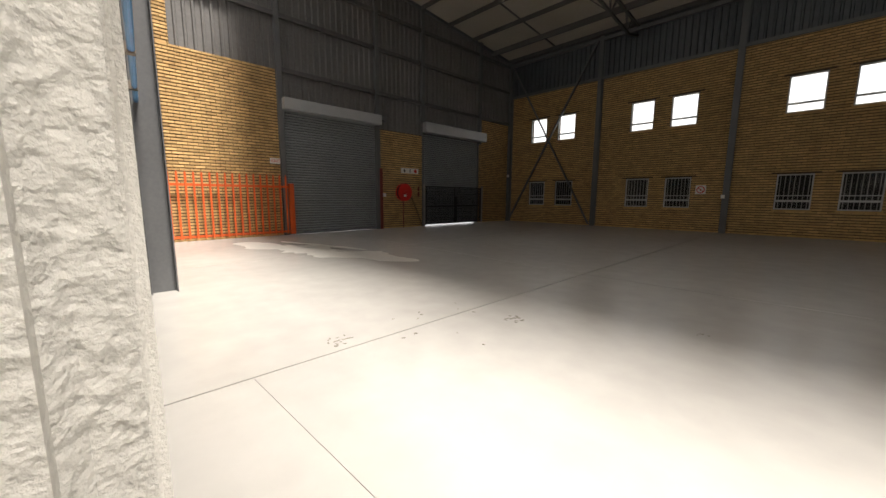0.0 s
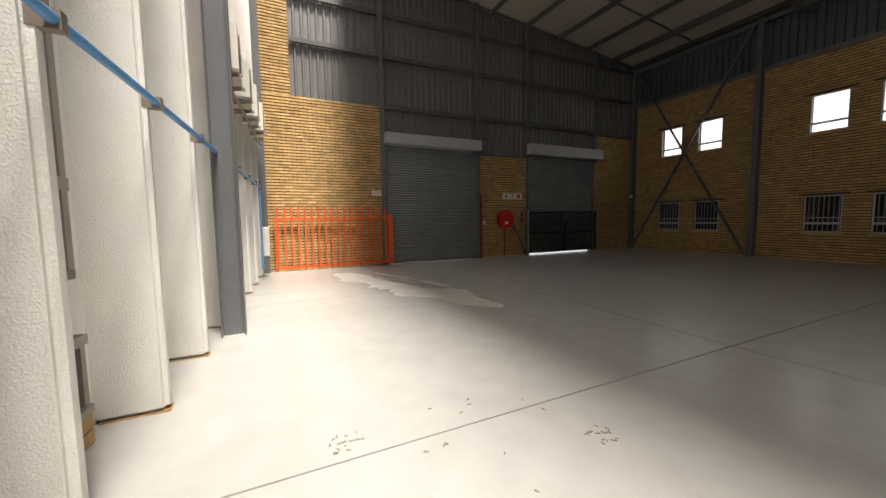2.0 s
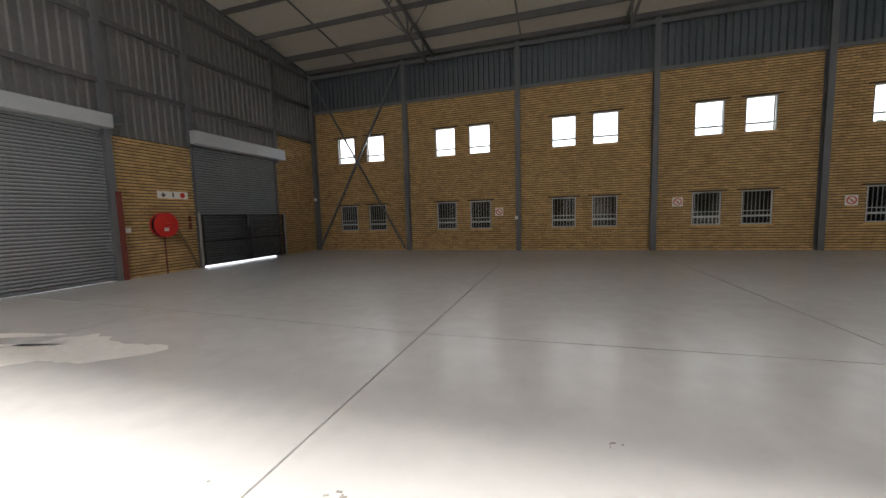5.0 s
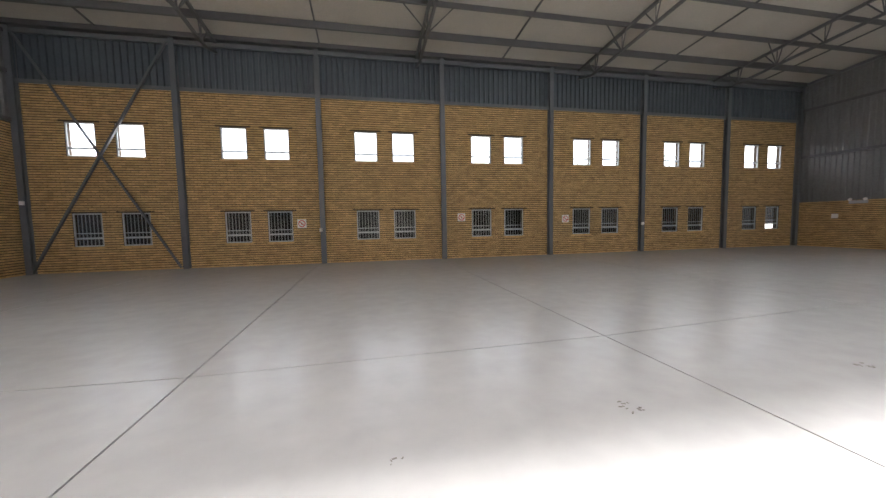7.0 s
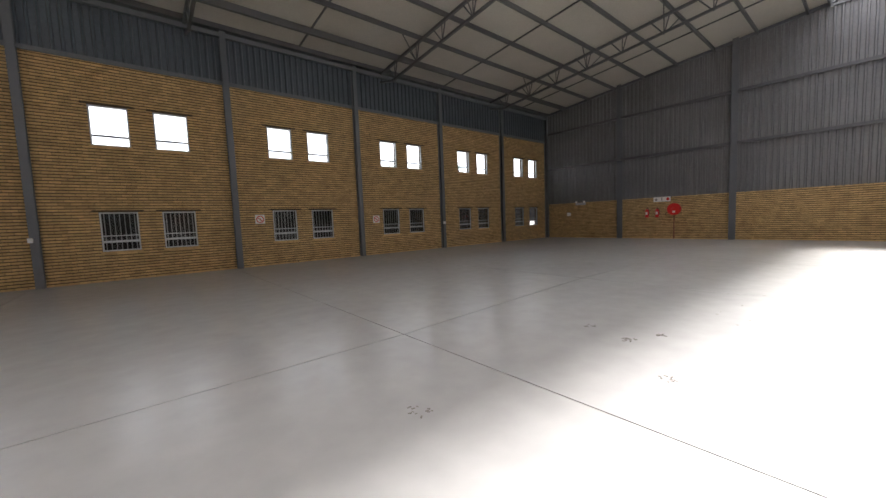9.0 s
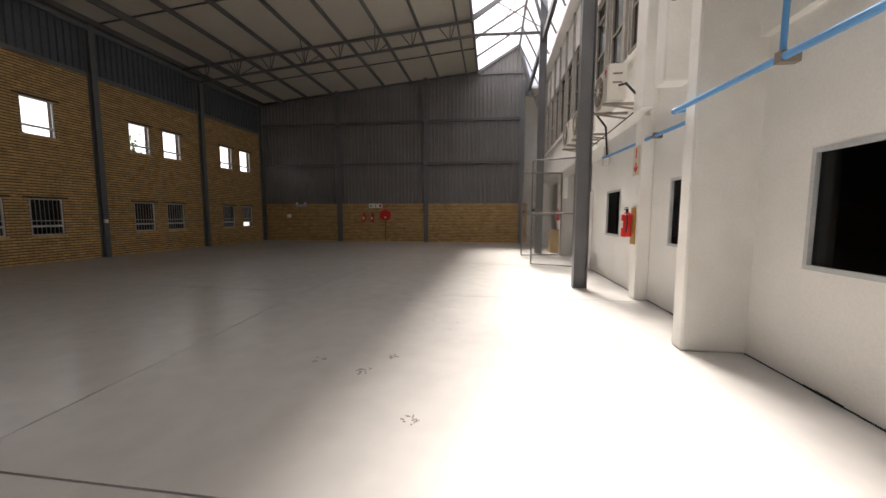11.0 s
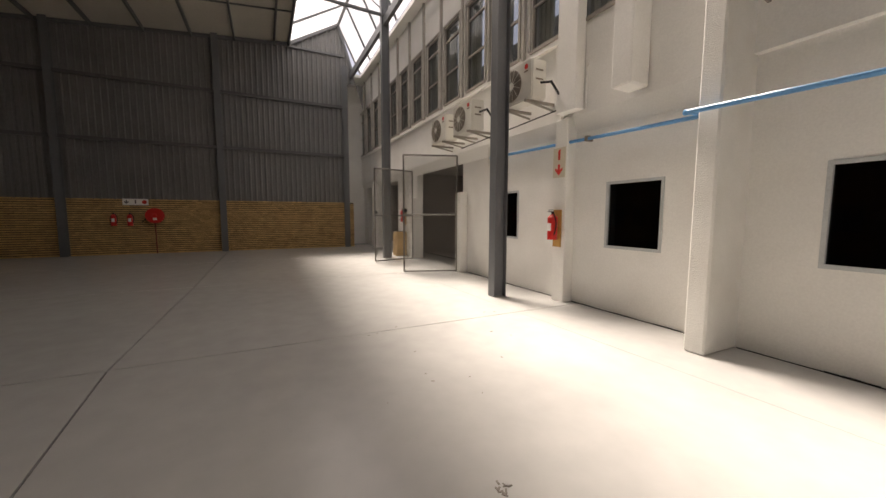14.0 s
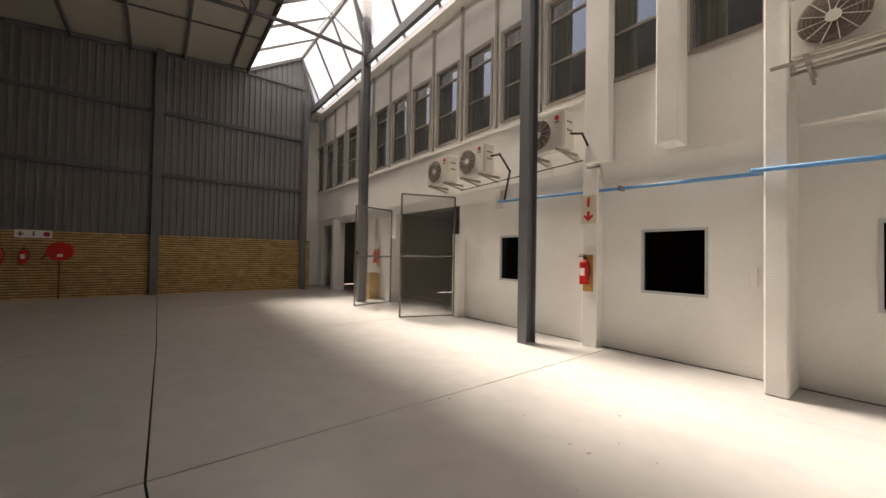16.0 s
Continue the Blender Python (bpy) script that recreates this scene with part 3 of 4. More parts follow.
# outside
ground = tagged(boxpart("ground", (-400, -400, -0.5, 400, 400, -0.32), M_GROUND, None), "paved yard outside the building", "ground", kind="structure")
apron = tagged(boxpart("pavement", (-6, -16, -0.32, -0.3, 1, -0.03), M_GROUND, None), "sunlit paving outside the roller doors", "pavement", kind="structure")
# wall, panel and cover added so the lower windows look out on darkness
outer = tagged(boxpart("wall_boundary", (-2, 1.9, -0.4, 32.25, 2.1, 2.75), M_OUT, None), "near-black wall added behind the barred windows, shade in its colour", "wall", kind="structure")
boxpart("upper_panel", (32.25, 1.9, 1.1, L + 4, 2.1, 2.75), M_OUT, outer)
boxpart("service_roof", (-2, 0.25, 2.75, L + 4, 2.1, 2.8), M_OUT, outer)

m_sky = bpy.data.materials.new("bright_haze")
m_sky.use_nodes = True
em = m_sky.node_tree.nodes.new("ShaderNodeEmission")
em.inputs["Color"].default_value, em.inputs["Strength"].default_value = (0.97, 0.985, 1.0, 1), 1.1
m_sky.node_tree.links.new(em.outputs[0], m_sky.node_tree.nodes["Material Output"].inputs["Surface"])
bm = bmesh.new()
bm.faces.new([bm.verts.new(p) for p in ((-300, 80, -0.4), (400, 80, -0.4), (400, 80, 70), (-300, 80, 70))])
tagged(part("backdrop", bm, m_sky), "hazy white sky seen beyond the upper windows", "sky", kind="structure")

# ---- windows of the brick wall ----
M_BAR = mat("dull_grey_bar", (0.38, 0.38, 0.38), 0.5, scale=4, var=0.12)


def north_window(x0, x1, z0, z1, barred):
    w = thing("window", "pale steel window with a top-hung lower pane" if not barred else "steel window with vertical burglar bars before dark glass", "window", "barred lower windows" if barred else "bright upper windows", "structure", (x0, 0, z0))
    t = 0.035
    bm = bmesh.new()
    box(bm, x0, 0.03, z0, x0 + t, 0.08, z1)
    box(bm, x1 - t, 0.03, z0, x1, 0.08, z1)
    box(bm, x0 + t, 0.03, z1 - t, x1 - t, 0.08, z1)
    box(bm, x0 + t, 0.03, z0, x1 - t, 0.08, z0 + t)
    fr = part("window_frame", bm, M_FRAME, w)
    zt = z0 + 0.27
    boxpart("transom", (x0 + t, 0.025, zt - 0.03, x1 - t, 0.075, zt + 0.03), M_FRAME, w)
    for c, d in ((z0 + t, zt - 0.03), (zt + 0.03, z1 - t)):
        bm = bmesh.new()
        box(bm, x0 + t, 0.052, c, x1 - t, 0.056, d)
        pn = part("pane", bm, G_CLEAR, fr)
        pn.visible_shadow = False
    boxpart("window_sill", (x0 - 0.04, -0.03, z0 - 0.05, x1 + 0.04, 0.03, z0 - 0.004), M_BRICK, w, "brick sill")
    boxpart("lintel", (x0 - 0.14, -0.022, z1 + 0.004, x1 + 0.14, 0.012, z1 + 0.06), M_MORTAR, w, "dark lintel course")
    if barred:
        for k in range(7):
            x = x0 + t + (x1 - x0 - 2 * t) * (k + 0.5) / 7
            bm = bmesh.new()
            rod(bm, (x, 0.1, z0 + 0.01), (x, 0.1, z1 - 0.01), 0.011, 6)
            part("burglar_bar", bm, M_BAR, w)
        boxpart("cross_bar", (x0 + 0.01, 0.005, z0 + 0.42, x1 - 0.01, 0.02, z0 + 0.445), M_FRAME, w)
    return w


for x0, x1, z0, z1 in NWIN:
    north_window(x0, x1, z0, z1, z1 < 3)

# ---- roller shutter doors ----


def roller_door(name, y0, y1, z0, z1, label):
    d = thing(name, label, "roller door", kind="structure", at=(0, y0, 0))
    n = int((z1 - z0) / 0.078)
    h = (z1 - z0) / n
    me = None
    for k in range(n):
        if me is None:
            bm = bmesh.new()
            prof = [(0.0, 0.0), (0.03, 0.010), (0.042, 0.034), (0.03, 0.054), (0.0, 0.063), (-0.006, 0.064), (-0.006, 0.0)]
            extrude_poly(bm, [(x, 0, z * h / 0.078) for x, z in prof], (0, y1 - y0 - 0.1, 0))
            s = part("slat", bm, M_SHUT, d)
            me = s.data
        else:
            s = new("slat", me)
            s.parent = d
            s.matrix_parent_inverse = d.matrix_world.inverted()
        s.location = (-0.06, y0 + 0.05, z0 + k * h)
    # black sheet puts the shade between the slats into colour
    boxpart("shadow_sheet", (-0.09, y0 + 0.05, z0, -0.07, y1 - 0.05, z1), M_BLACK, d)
    boxpart("guide", (-0.1, y0, 0, 0.03, y0 + 0.06, z1), M_STEEL, d)
    boxpart("guide", (-0.1, y1 - 0.06, 0, 0.03, y1, z1), M_STEEL, d)
    boxpart("bottom_rail", (-0.07, y0 + 0.06, z0 - 0.01, -0.02, y1 - 0.06, z0 + 0.05), M_STEEL, d)
    return d


da = roller_door("door_1", *D1[:2], 0.015, D1[3], "closed grey steel roller shutter door")
bm = bmesh.new()
box(bm, 0.02, -11.32, 3.68, 0.34, -7.98, 4.0)
bevel(bm, 0.012)
part("shutter_box", bm, M_BOX, da, "pale grey shutter housing")
mo = part("motor", bevel((lambda b: (box(b, 0.05, -7.97, 3.82, 0.3, -7.72, 4.02), b)[1])(bmesh.new()), 0.02), M_STEEL, da, "dark drive motor")
db = roller_door("door_2", *D2[:2], 0.06, D2[3], "closed grey roller shutter with a lit gap at its foot")
bm = bmesh.new()
box(bm, 0.02, -5.92, 3.7, 0.34, -2.2, 4.08)
bevel(bm, 0.012)
part("shutter_box", bm, M_BOX, db, "pale grey shutter housing")
# low dark gates before the second door
gates = thing("low_gate", "pair of low dark steel gates before the roller shutter", "gate", at=(0.2, -4, 0))
GH = 1.62
for y0, y1 in ((-5.84, -4.12), (-4.08, -2.40)):
    bm = bmesh.new()
    n = 44
    for k in range(1, n):
        y = y0 + (y1 - y0) * k / n
        box(bm, 0.190, y - 0.0075, 0.1, 0.194, y + 0.0075, GH - 0.04)
    for k in range(1, 26):
        z = 0.1 + (GH - 0.14) * k / 26
        box(bm, 0.194, y0 + 0.03, z - 0.006, 0.198, y1 - 0.03, z + 0.006)
    part("wire_mesh", bm, M_DARK, gates, "dark welded mesh infill")
    for b in ((y0, 0.08, y0 + 0.04, GH), (y1 - 0.04, 0.08, y1, GH)):
        boxpart("stile", (0.17, b[0], b[1], 0.22, b[2], b[3]), M_DARK, gates)
    for z in (0.08, 0.78, GH - 0.04):
        boxpart("rail", (0.172, y0 + 0.04, z, 0.218, y1 - 0.04, z + 0.04), M_DARK, gates)
boxpart("latch", (0.2, -4.16, 1.2, 0.26, -4.04, 1.6), M_STEEL, gates, "upright grey sliding bolt")
for y in (-5.9, -2.33):
    bm = bmesh.new()
    rod(bm, (0.2, y, 0), (0.2, y, 1.66), 0.04, 12)
    disc(bm, (0.2, y, 1.675), (0, 0, 1), 0.045, 0.03, 12, 0.02)
    part("gate_post", bm, M_GALV, gates, "pale galvanised post")
for z in (1.28, 1.5):
    keeper = tagged(boxpart("bolt_keeper", (0.0, -6.1, z - 0.09, 0.06, -6.04, z + 0.09), M_OXIDE, None, "", 0.008), "dark rusty bolt keeper on the brick beside the gates", "bolt keeper", "bolt keepers")

# ---- orange sliding palisade gate ----
pal = thing("palisade_gate", "bright orange-red steel palisade gate slid back against brick", "gate", at=(0.2, -12.8, 0))
for k in range(18):
    y = -14.36 + k * (3.0 / 17)
    bm = bmesh.new()
    box(bm, 0.20, y - 0.022, 0.07, 0.206, y + 0.022, 1.74)
    box(bm, 0.18, y - 0.022, 0.07, 0.20, y - 0.016, 1.74)
    extrude_poly(bm, [(0.20, y - 0.022, 1.74), (0.20, y + 0.022, 1.74), (0.20, y, 1.80)], (0.006, 0, 0))
    part("pale", bm, M_ORANGE, pal)
for z in (0.12, 1.45):
    boxpart("rail", (0.14, -14.42, z - 0.03, 0.18, -11.25, z + 0.03), M_ORANGE, pal)
boxpart("end_stile", (0.13, -14.44, 0.05, 0.2, -14.40, 1.5), M_ORANGE, pal)
boxpart("end_stile", (0.12, -11.28, 0.04, 0.24, -11.14, 1.55), M_ORANGE, pal)
gp = tagged(boxpart("gate_post", (0.02, -7.98, 0, 0.16, -7.86, 2.2), M_OXIDE, None, "", 0.008), "dark red oxide steel post beside the shutter", "post")

# ---- fire equipment and signs ----


def sign(at, n, w, h, marks, label, group="", board=None):
    """A flat board facing n ('x', '-x', 'y', '-y'); marks: (kind, across, up, size, material)."""
    s = thing("safety_sign", label, "sign", group, at=at)
    turn = {"x": 90, "-x": -90, "y": 180, "-y": 0}[n]
    m = Matrix.Translation(at) @ pose(0, 0, 0, 0, 0, turn)
    bm = bmesh.new()
    box(bm, -w / 2, 0, -h / 2, w / 2, 0.006, h / 2, m)
    part("board", bm, board or M_SIGN, s)
    for kind, a, u, z, mm in marks:
        bm = bmesh.new()
        if kind == "disc":
            disc(bm, m @ Vector((a, -0.003, u)), m.to_3x3() @ Vector((0, 1, 0)), z, 0.004, 20)
        elif kind == "ring":
            for q in range(24):
                t0, t1 = q * math.tau / 24, (q + 1) * math.tau / 24
                f = [(a + r * math.cos(t), -0.005, u + r * math.sin(t)) for r, t in ((z, t0), (z, t1), (z * .76, t1), (z * .76, t0))]
                bm.faces.new([bm.verts.new(m @ Vector(p)) for p in f])
            box(bm, -z * 0.85, -0.006, -z * .1, z * 0.85, -0.004, z * .1, m @ Matrix.Translation((a, 0, u)) @ pose(0, 0, 0, 0, 40, 0))
        elif kind == "arrow":
            pts = [(-.25, .9), (.25, .9), (.25, -.05), (.85, .35), (.85, -.1), (0, -.95), (-.85, -.1), (-.85, .35), (-.25, -.05)]
            extrude_poly(bm, [m @ Vector((a + p * z, -0.005, u + q * z)) for p, q in pts], m.to_3x3() @ Vector((0, 0.003, 0)))
        elif kind == "bar":
            box(bm, a - z * .32, -0.005, u - z, a + z * .32, -0.002, u + z, m)
            box(bm, a - z * .14, -0.005, u + z, a + z * .4, -0.002, u + z * 1.3, m)
        part("pictogram", bm, mm, s)
    return s


trio = [("arrow", -0.27, 0, 0.075, M_SIGNBLK), ("bar", 0, 0, 0.06, M_SIGNBLK), ("disc", 0.27, 0, 0.075, M_SIGNRED)]
sign((0.03, -6.5, 2.18), "x", 0.86, 0.2, trio, "white fire equipment sign with three pictograms above the hose reel", "fire signs")
sign((L - 0.03, -6.79, 1.99), "-x", 0.78, 0.24, trio, "white fire equipment sign with three pictograms above the hose reel", "fire signs")
for x, z in ((8.31, 1.48), (14.33, 1.63), (18.9, 1.51)):
    sign((x, -0.03, z), "-y", 0.31, 0.31, [("ring", 0, 0, 0.125, M_SIGNRED), ("bar", 0, -0.01, 0.035, M_SIGNBLK)], "square white no-smoking sign on brick", "no-smoking signs")
sign((18.62, -15.725, 2.4), "y", 0.28, 0.5, [("arrow", 0, -0.12, 0.1, M_SIGNRED), ("bar", 0, 0.12, 0.075, M_SIGNRED)], "upright cream sign with a red arrow and extinguisher mark", board=M_SIGNC)
sign((L - 0.03, -1.6, 1.42), "-x", 0.24, 0.2, [], "small blank white notice on brick")
sign((26.9, SW + 0.02, 2.45), "y", 0.24, 0.85, [("arrow", 0, -0.2, 0.09, M_WOOD), ("bar", 0, 0.2, 0.1, M_WOOD)], "upright yellowed fire sign on white plaster", board=M_SIGNC)

ex = sign((0.03, -11.55, 2.2), "x", 0.32, 0.16, [], "small white exit sign with red letters")
cu = bpy.data.curves.new("exit_text", "FONT")
cu.body, cu.size, cu.align_x, cu.align_y, cu.extrude = "EXIT", 0.125, "CENTER", "CENTER", 0.001
tx = new("lettering", cu)
tx.data.materials.append(M_SIGNRED)
tx.parent = ex
tx.matrix_parent_inverse = ex.matrix_world.inverted()
tx.matrix_world = pose(0.038, -11.55, 2.2, 90, 0, 90)


def hose_reel(x, y, z, s, label, rad=0.33):
    r = thing("hose_reel", label, "hose reel", "fire hose reels", at=(x, y, z))
    bm = bmesh.new()
    disc(bm, (x + s * 0.12, y, z), (s, 0, 0), rad - 0.04, 0.14, 32)
    part("hose_drum", bm, M_BLACK, r, "black coiled hose")
    for o in (0.04, 0.20):
        bm = bmesh.new()
        disc(bm, (x + s * o, y, z), (s, 0, 0), rad, 0.016, 40)
        bevel(bm, 0.004)
        plate = part("drum_plate", bm, M_RED, r, "red disc plate")
    bm = bmesh.new()
    disc(bm, (x + s * 0.225, y, z), (s, 0, 0), 0.09, 0.04, 20, 0.06)
    part("hub", bm, M_RED, plate)
    bm = bmesh.new()
    box(bm, x + s * 0.21, y - 0.07, z - 0.17, x + s * 0.213, y + 0.05, z - 0.08)
    part("instruction_label", bm, M_SIGN, plate, "white instruction label")
    bm = bmesh.new()
    rod(bm, (x + s * 0.05, y + 0.02, 0), (x + s * 0.05, y + 0.02, z - 0.3), 0.02)
    part("supply_pipe", bm, M_OXIDE, r, "dark red supply pipe")
    bm = bmesh.new()
    rod(bm, (x + s * 0.1, y + 0.28, z - 0.1), (x + s * 0.06, y + 0.42, z - 0.25), 0.016)
    part("nozzle", bm, M_BLACK, r)
    return r


hose_reel(0.03, -6.9, 1.35, 1, "red fire hose reel on the brick between the doors")
hose_reel(L - 0.03, -7.38, 1.47, -1, "red fire hose reel on the low brick end wall", 0.29)
# slack hose down to the floor
bm = bmesh.new()
for k in range(14):
    a, b = k / 14, (k + 1) / 14
    f = lambda u: (0.18 - 0.05 * u, -6.6 + 0.62 * u, 1.26 - 1.225 * u + 0.16 * u * (1 - u))
    rod(bm, f(a), f(b), 0.032, 8)
tagged(part("slack_hose", bm, M_HOSE), "slack dull brown hose sloping from the reel to the floor", "hose")


def extinguisher(x, y, z, n, label, board=True):
    """n: the way out of the wall, as a unit vector."""
    e = thing("fire_extinguisher", label, "extinguisher", "fire extinguishers", at=(x, y, z))
    n = Vector(n)
    c = Vector((x, y, z)) + n * 0.12
    side = Vector((0, 0, 1)).cross(n)
    if board:
        bm = bmesh.new()
        o = Vector((x, y, z))
        pts = [o + side * a + Vector((0, 0, u)) for a, u in ((-0.09, -0.32), (0.09, -0.32), (0.09, 0.32), (-0.09, 0.32))]
        extrude_poly(bm, pts, n * 0.02)
        part("backing_board", bm, M_WOOD, e, "ochre backing board")
    bm = bmesh.new()
    disc(bm, c, (0, 0, 1), 0.085, 0.38, 20)
    disc(bm, c + Vector((0, 0, 0.215)), (0, 0, 1), 0.085, 0.05, 20, 0.035)
    cy = part("cylinder", bm, M_RED, e)
    bm = bmesh.new()
    rod(bm, c + Vector((0, 0, 0.23)), c + Vector((0, 0, 0.29)), 0.025)
    box(bm, -0.02, -0.015, 0.28, 0.11, 0.015, 0.295, Matrix.Translation(c))
    box(bm, -0.02, -0.012, 0.31, 0.10, 0.012, 0.322, Matrix.Translation(c))
    part("valve_handle", bm, M_BLACK, e)
    bm = bmesh.new()
    pv = None
    for k in range(9):
        u = k / 8
        p = c + Vector((0, 0, 0.27 - 0.42 * u)) + side * (0.05 + 0.07 * math.sin(u * math.pi)) + n * 0.03
        if pv is not None:
            rod(bm, pv, p, 0.011, 6)
        pv = p
    part("hose", bm, M_BLACK, e)
    bm = bmesh.new()
    for q in range(5):
        t0, t1 = (q - 2.5) * 0.22, (q - 1.5) * 0.22
        p0, p1 = [c + n * (0.0865 * math.cos(t)) + side * (0.0865 * math.sin(t)) for t in (t0, t1)]
        bm.faces.new([bm.verts.new(p) for p in (p0 + Vector((0, 0, -0.04)), p1 + Vector((0, 0, -0.04)), p1 + Vector((0, 0, 0.09)), p0 + Vector((0, 0, 0.09)))])
    part("label_plate", bm, M_SIGN, cy, "white printed label")
    return e


extinguisher(18.62, -15.735, 1.28, (0, 1, 0), "red fire extinguisher on an ochre board at the white pier")
extinguisher(26.75, SW, 1.45, (0, 1, 0), "red fire extinguisher on white plaster")
for y in (-6.14, -6.62):
    extinguisher(L - 0.03, y, 1.28, (-1, 0, 0), "red fire extinguisher hung beside the hose reel", False)

# small electrical boxes
for x, z in ((8.99, 1.24), (22.53, 1.24)):
    tagged(boxpart("switch_box", (x - 0.05, -0.28, z - 0.06, x + 0.05, -0.2, z + 0.06), M_SIGN, None, "", 0.006), "small white switch box on a steel column", "switch box", "switch boxes")
tagged(boxpart("switch_box", (0.1, -0.28, 2.2, 0.2, -0.2, 2.32), M_SIGN, None, "", 0.006), "small white switch box on a steel column", "switch box", "switch boxes")
tagged(boxpart("switch_box", (0.16, -7.87, 1.18, 0.22, -7.77, 1.3), M_SIGN, None, "", 0.006), "small white push-button box beside the shutter", "switch box", "switch boxes")
lamp = thing("emergency_light", "twin-spot emergency light on the end wall", "emergency light", at=(L, -2.4, 2.0))
boxpart("case", (L - 0.11, -2.7, 1.95, L - 0.02, -2.1, 2.08), M_BOX, lamp, "", 0.01)
for y in (-2.65, -2.15):
    bm = bmesh.new()
    disc(bm, (L - 0.12, y, 2.13), (-1, 0, -0.3), 0.06, 0.07, 16)
    part("spot", bm, M_SIGN, lamp)

# ---- office windows ----


def office_window(x0, x1, z0, z1, y, label, group, bars, material, glass):
    w = thing("window", label, "window", group, "structure", (x0, y, z0))
    t = 0.04
    bm = bmesh.new()
    box(bm, x0, y - 0.06, z0, x0 + t, y + 0.012, z1)
    box(bm, x1 - t, y - 0.06, z0, x1, y + 0.012, z1)
    box(bm, x0 + t, y - 0.06, z1 - t, x1 - t, y + 0.012, z1)
    box(bm, x0 + t, y - 0.06, z0, x1 - t, y + 0.012, z0 + t)
    fr = part("window_frame", bm, material, w)
    zs = [z0 + t]
    for b in bars:
        boxpart("transom", (x0 + t, y - 0.05, z0 + b - 0.02, x1 - t, y + 0.008, z0 + b + 0.02), material, w)
        zs += [z0 + b - 0.02, z0 + b + 0.02]
    zs.append(z1 - t)
    for c, d in zip(zs[::2], zs[1::2]):
        boxpart("pane", (x0 + t, y - 0.03, c, x1 - t, y - 0.026, d), glass, fr)
    return w


for x0, x1, z0, z1 in GROUND:
    office_window(x0, x1, z0, z1, SW, "square office window with black glass in white plaster", "ground-floor office windows", (), M_FRAME, G_DARK)
for x0, x1, z0, z1 in UPPER:
    office_window(x0, x1, z0, z1, UW - 0.02, "tall upstairs office window with two transoms", "upstairs office windows", (0.8, 1.66), M_FRAMEB, G_UP)
    bm = bmesh.new()
    for k in range(6):
        rod(bm, (x1 - 0.09 - 0.06 * k, UW - 0.14 - 0.02 * (k % 2), z0 + 0.02), (x1 - 0.09 - 0.06 * k, UW - 0.14 - 0.02 * (k % 2), z1 - 0.06), 0.035, 8)
    wv = part("curtain", bm, M_CURTAIN)
    tagged(wv, "grey curtain drawn aside behind office glass", "curtain", "curtains")
    for b in ((x0 - 0.05, z0 - 0.003, x0 - 0.004, z1 + 0.05), (x1 + 0.004, z0 - 0.003, x1 + 0.05, z1 + 0.05), (x0 - 0.003, z1 + 0.003, x1 + 0.003, z1 + 0.05)):
        boxpart("casing", (b[0], UW, b[1], b[2], UW + 0.045, b[3]), M_BATTEN, wall_south)
    boxpart("window_sill", (x0 - 0.01, UW, z0 - 0.045, x1 + 0.01, UW + 0.035, z0 - 0.003), M_FRAMEB, wall_south)

# recessed windows and louvres between the fins
vent_me = {}
for xa, xb in zip(FINS[1:], FINS):
    a, b = xa + 0.22, xb - 0.16
    xm = (a + b) / 2
    y = fy(xm) - 0.40
    m = Matrix.Translation((xm, y, 0)) @ pose(0, 0, 0, 0, 0, math.degrees(math.atan(-0.083)))
    w = thing("window", "taupe steel window recessed between rough-cast fins", "window", "recessed windows", "structure", (xm, y, 1.0))
    h = (b - a) / 2
    bm = bmesh.new()
    for q in ((-h, 0, 1.05, -h + 0.06, 0.06, 3.0), (h - 0.06, 0, 1.05, h, 0.06, 3.0), (-h, 0, 2.94, h, 0.06, 3.0), (-h, 0, 1.05, h, 0.06, 1.11), (-h, 0.002, 1.58, h, 0.07, 1.66)):
        box(bm, *q, m)
    part("window_frame", bm, M_FRAMEB, w)
    bm = bmesh.new()
    box(bm, -h + 0.06, 0.012, 1.11, h - 0.06, 0.016, 2.94, m)
    part("pane", bm, mat("frosted_pane", (0.22, 0.22, 0.19), 0.25, bump=0) if not vent_me else vent_me["p"], w, "dull greenish glass")
    vent_me["p"] = w.children[-1].data.materials[0]
    v = thing("louvre_vent", "dark louvred vent in a taupe frame above brick", "vent", "louvre vents", "structure", (xm, y, 0.25))
    bm = bmesh.new()
    for q in ((-h, 0, 0.2, -h + 0.05, 0.07, 0.70), (h - 0.05, 0, 0.2, h, 0.07, 0.70), (-h, 0, 0.64, h, 0.09, 0.70), (-h, 0, 0.2, h, 0.09, 0.25)):
        box(bm, *q, m)
    part("vent_frame", bm, M_FRAMEB, v)
    for k in range(10):
        bm = bmesh.new()
        box(bm, -h + 0.05, -0.02, -0.002, h - 0.05, 0.02, 0.002, m @ pose(0, 0.03, 0.27 + k * 0.0385, 40))
        part("slat", bm, M_FAN, v)
    bm = bmesh.new()
    box(bm, -h, 0.003, 0.25, h, 0.006, 0.64, m)
    part("backing", bm, M_BLACK, v)
    for k in range(2):
        for j in range(5):
            bm = bmesh.new()
            u0 = -h + j * 2 * h / 5
            box(bm, u0 + 0.005, 0, k * 0.1, u0 + 2 * h / 5 - 0.005, 0.08, k * 0.1 + 0.09, m)
            part("brick", bm, M_BRICK, v)

# ---- blue pipe along the offices ----


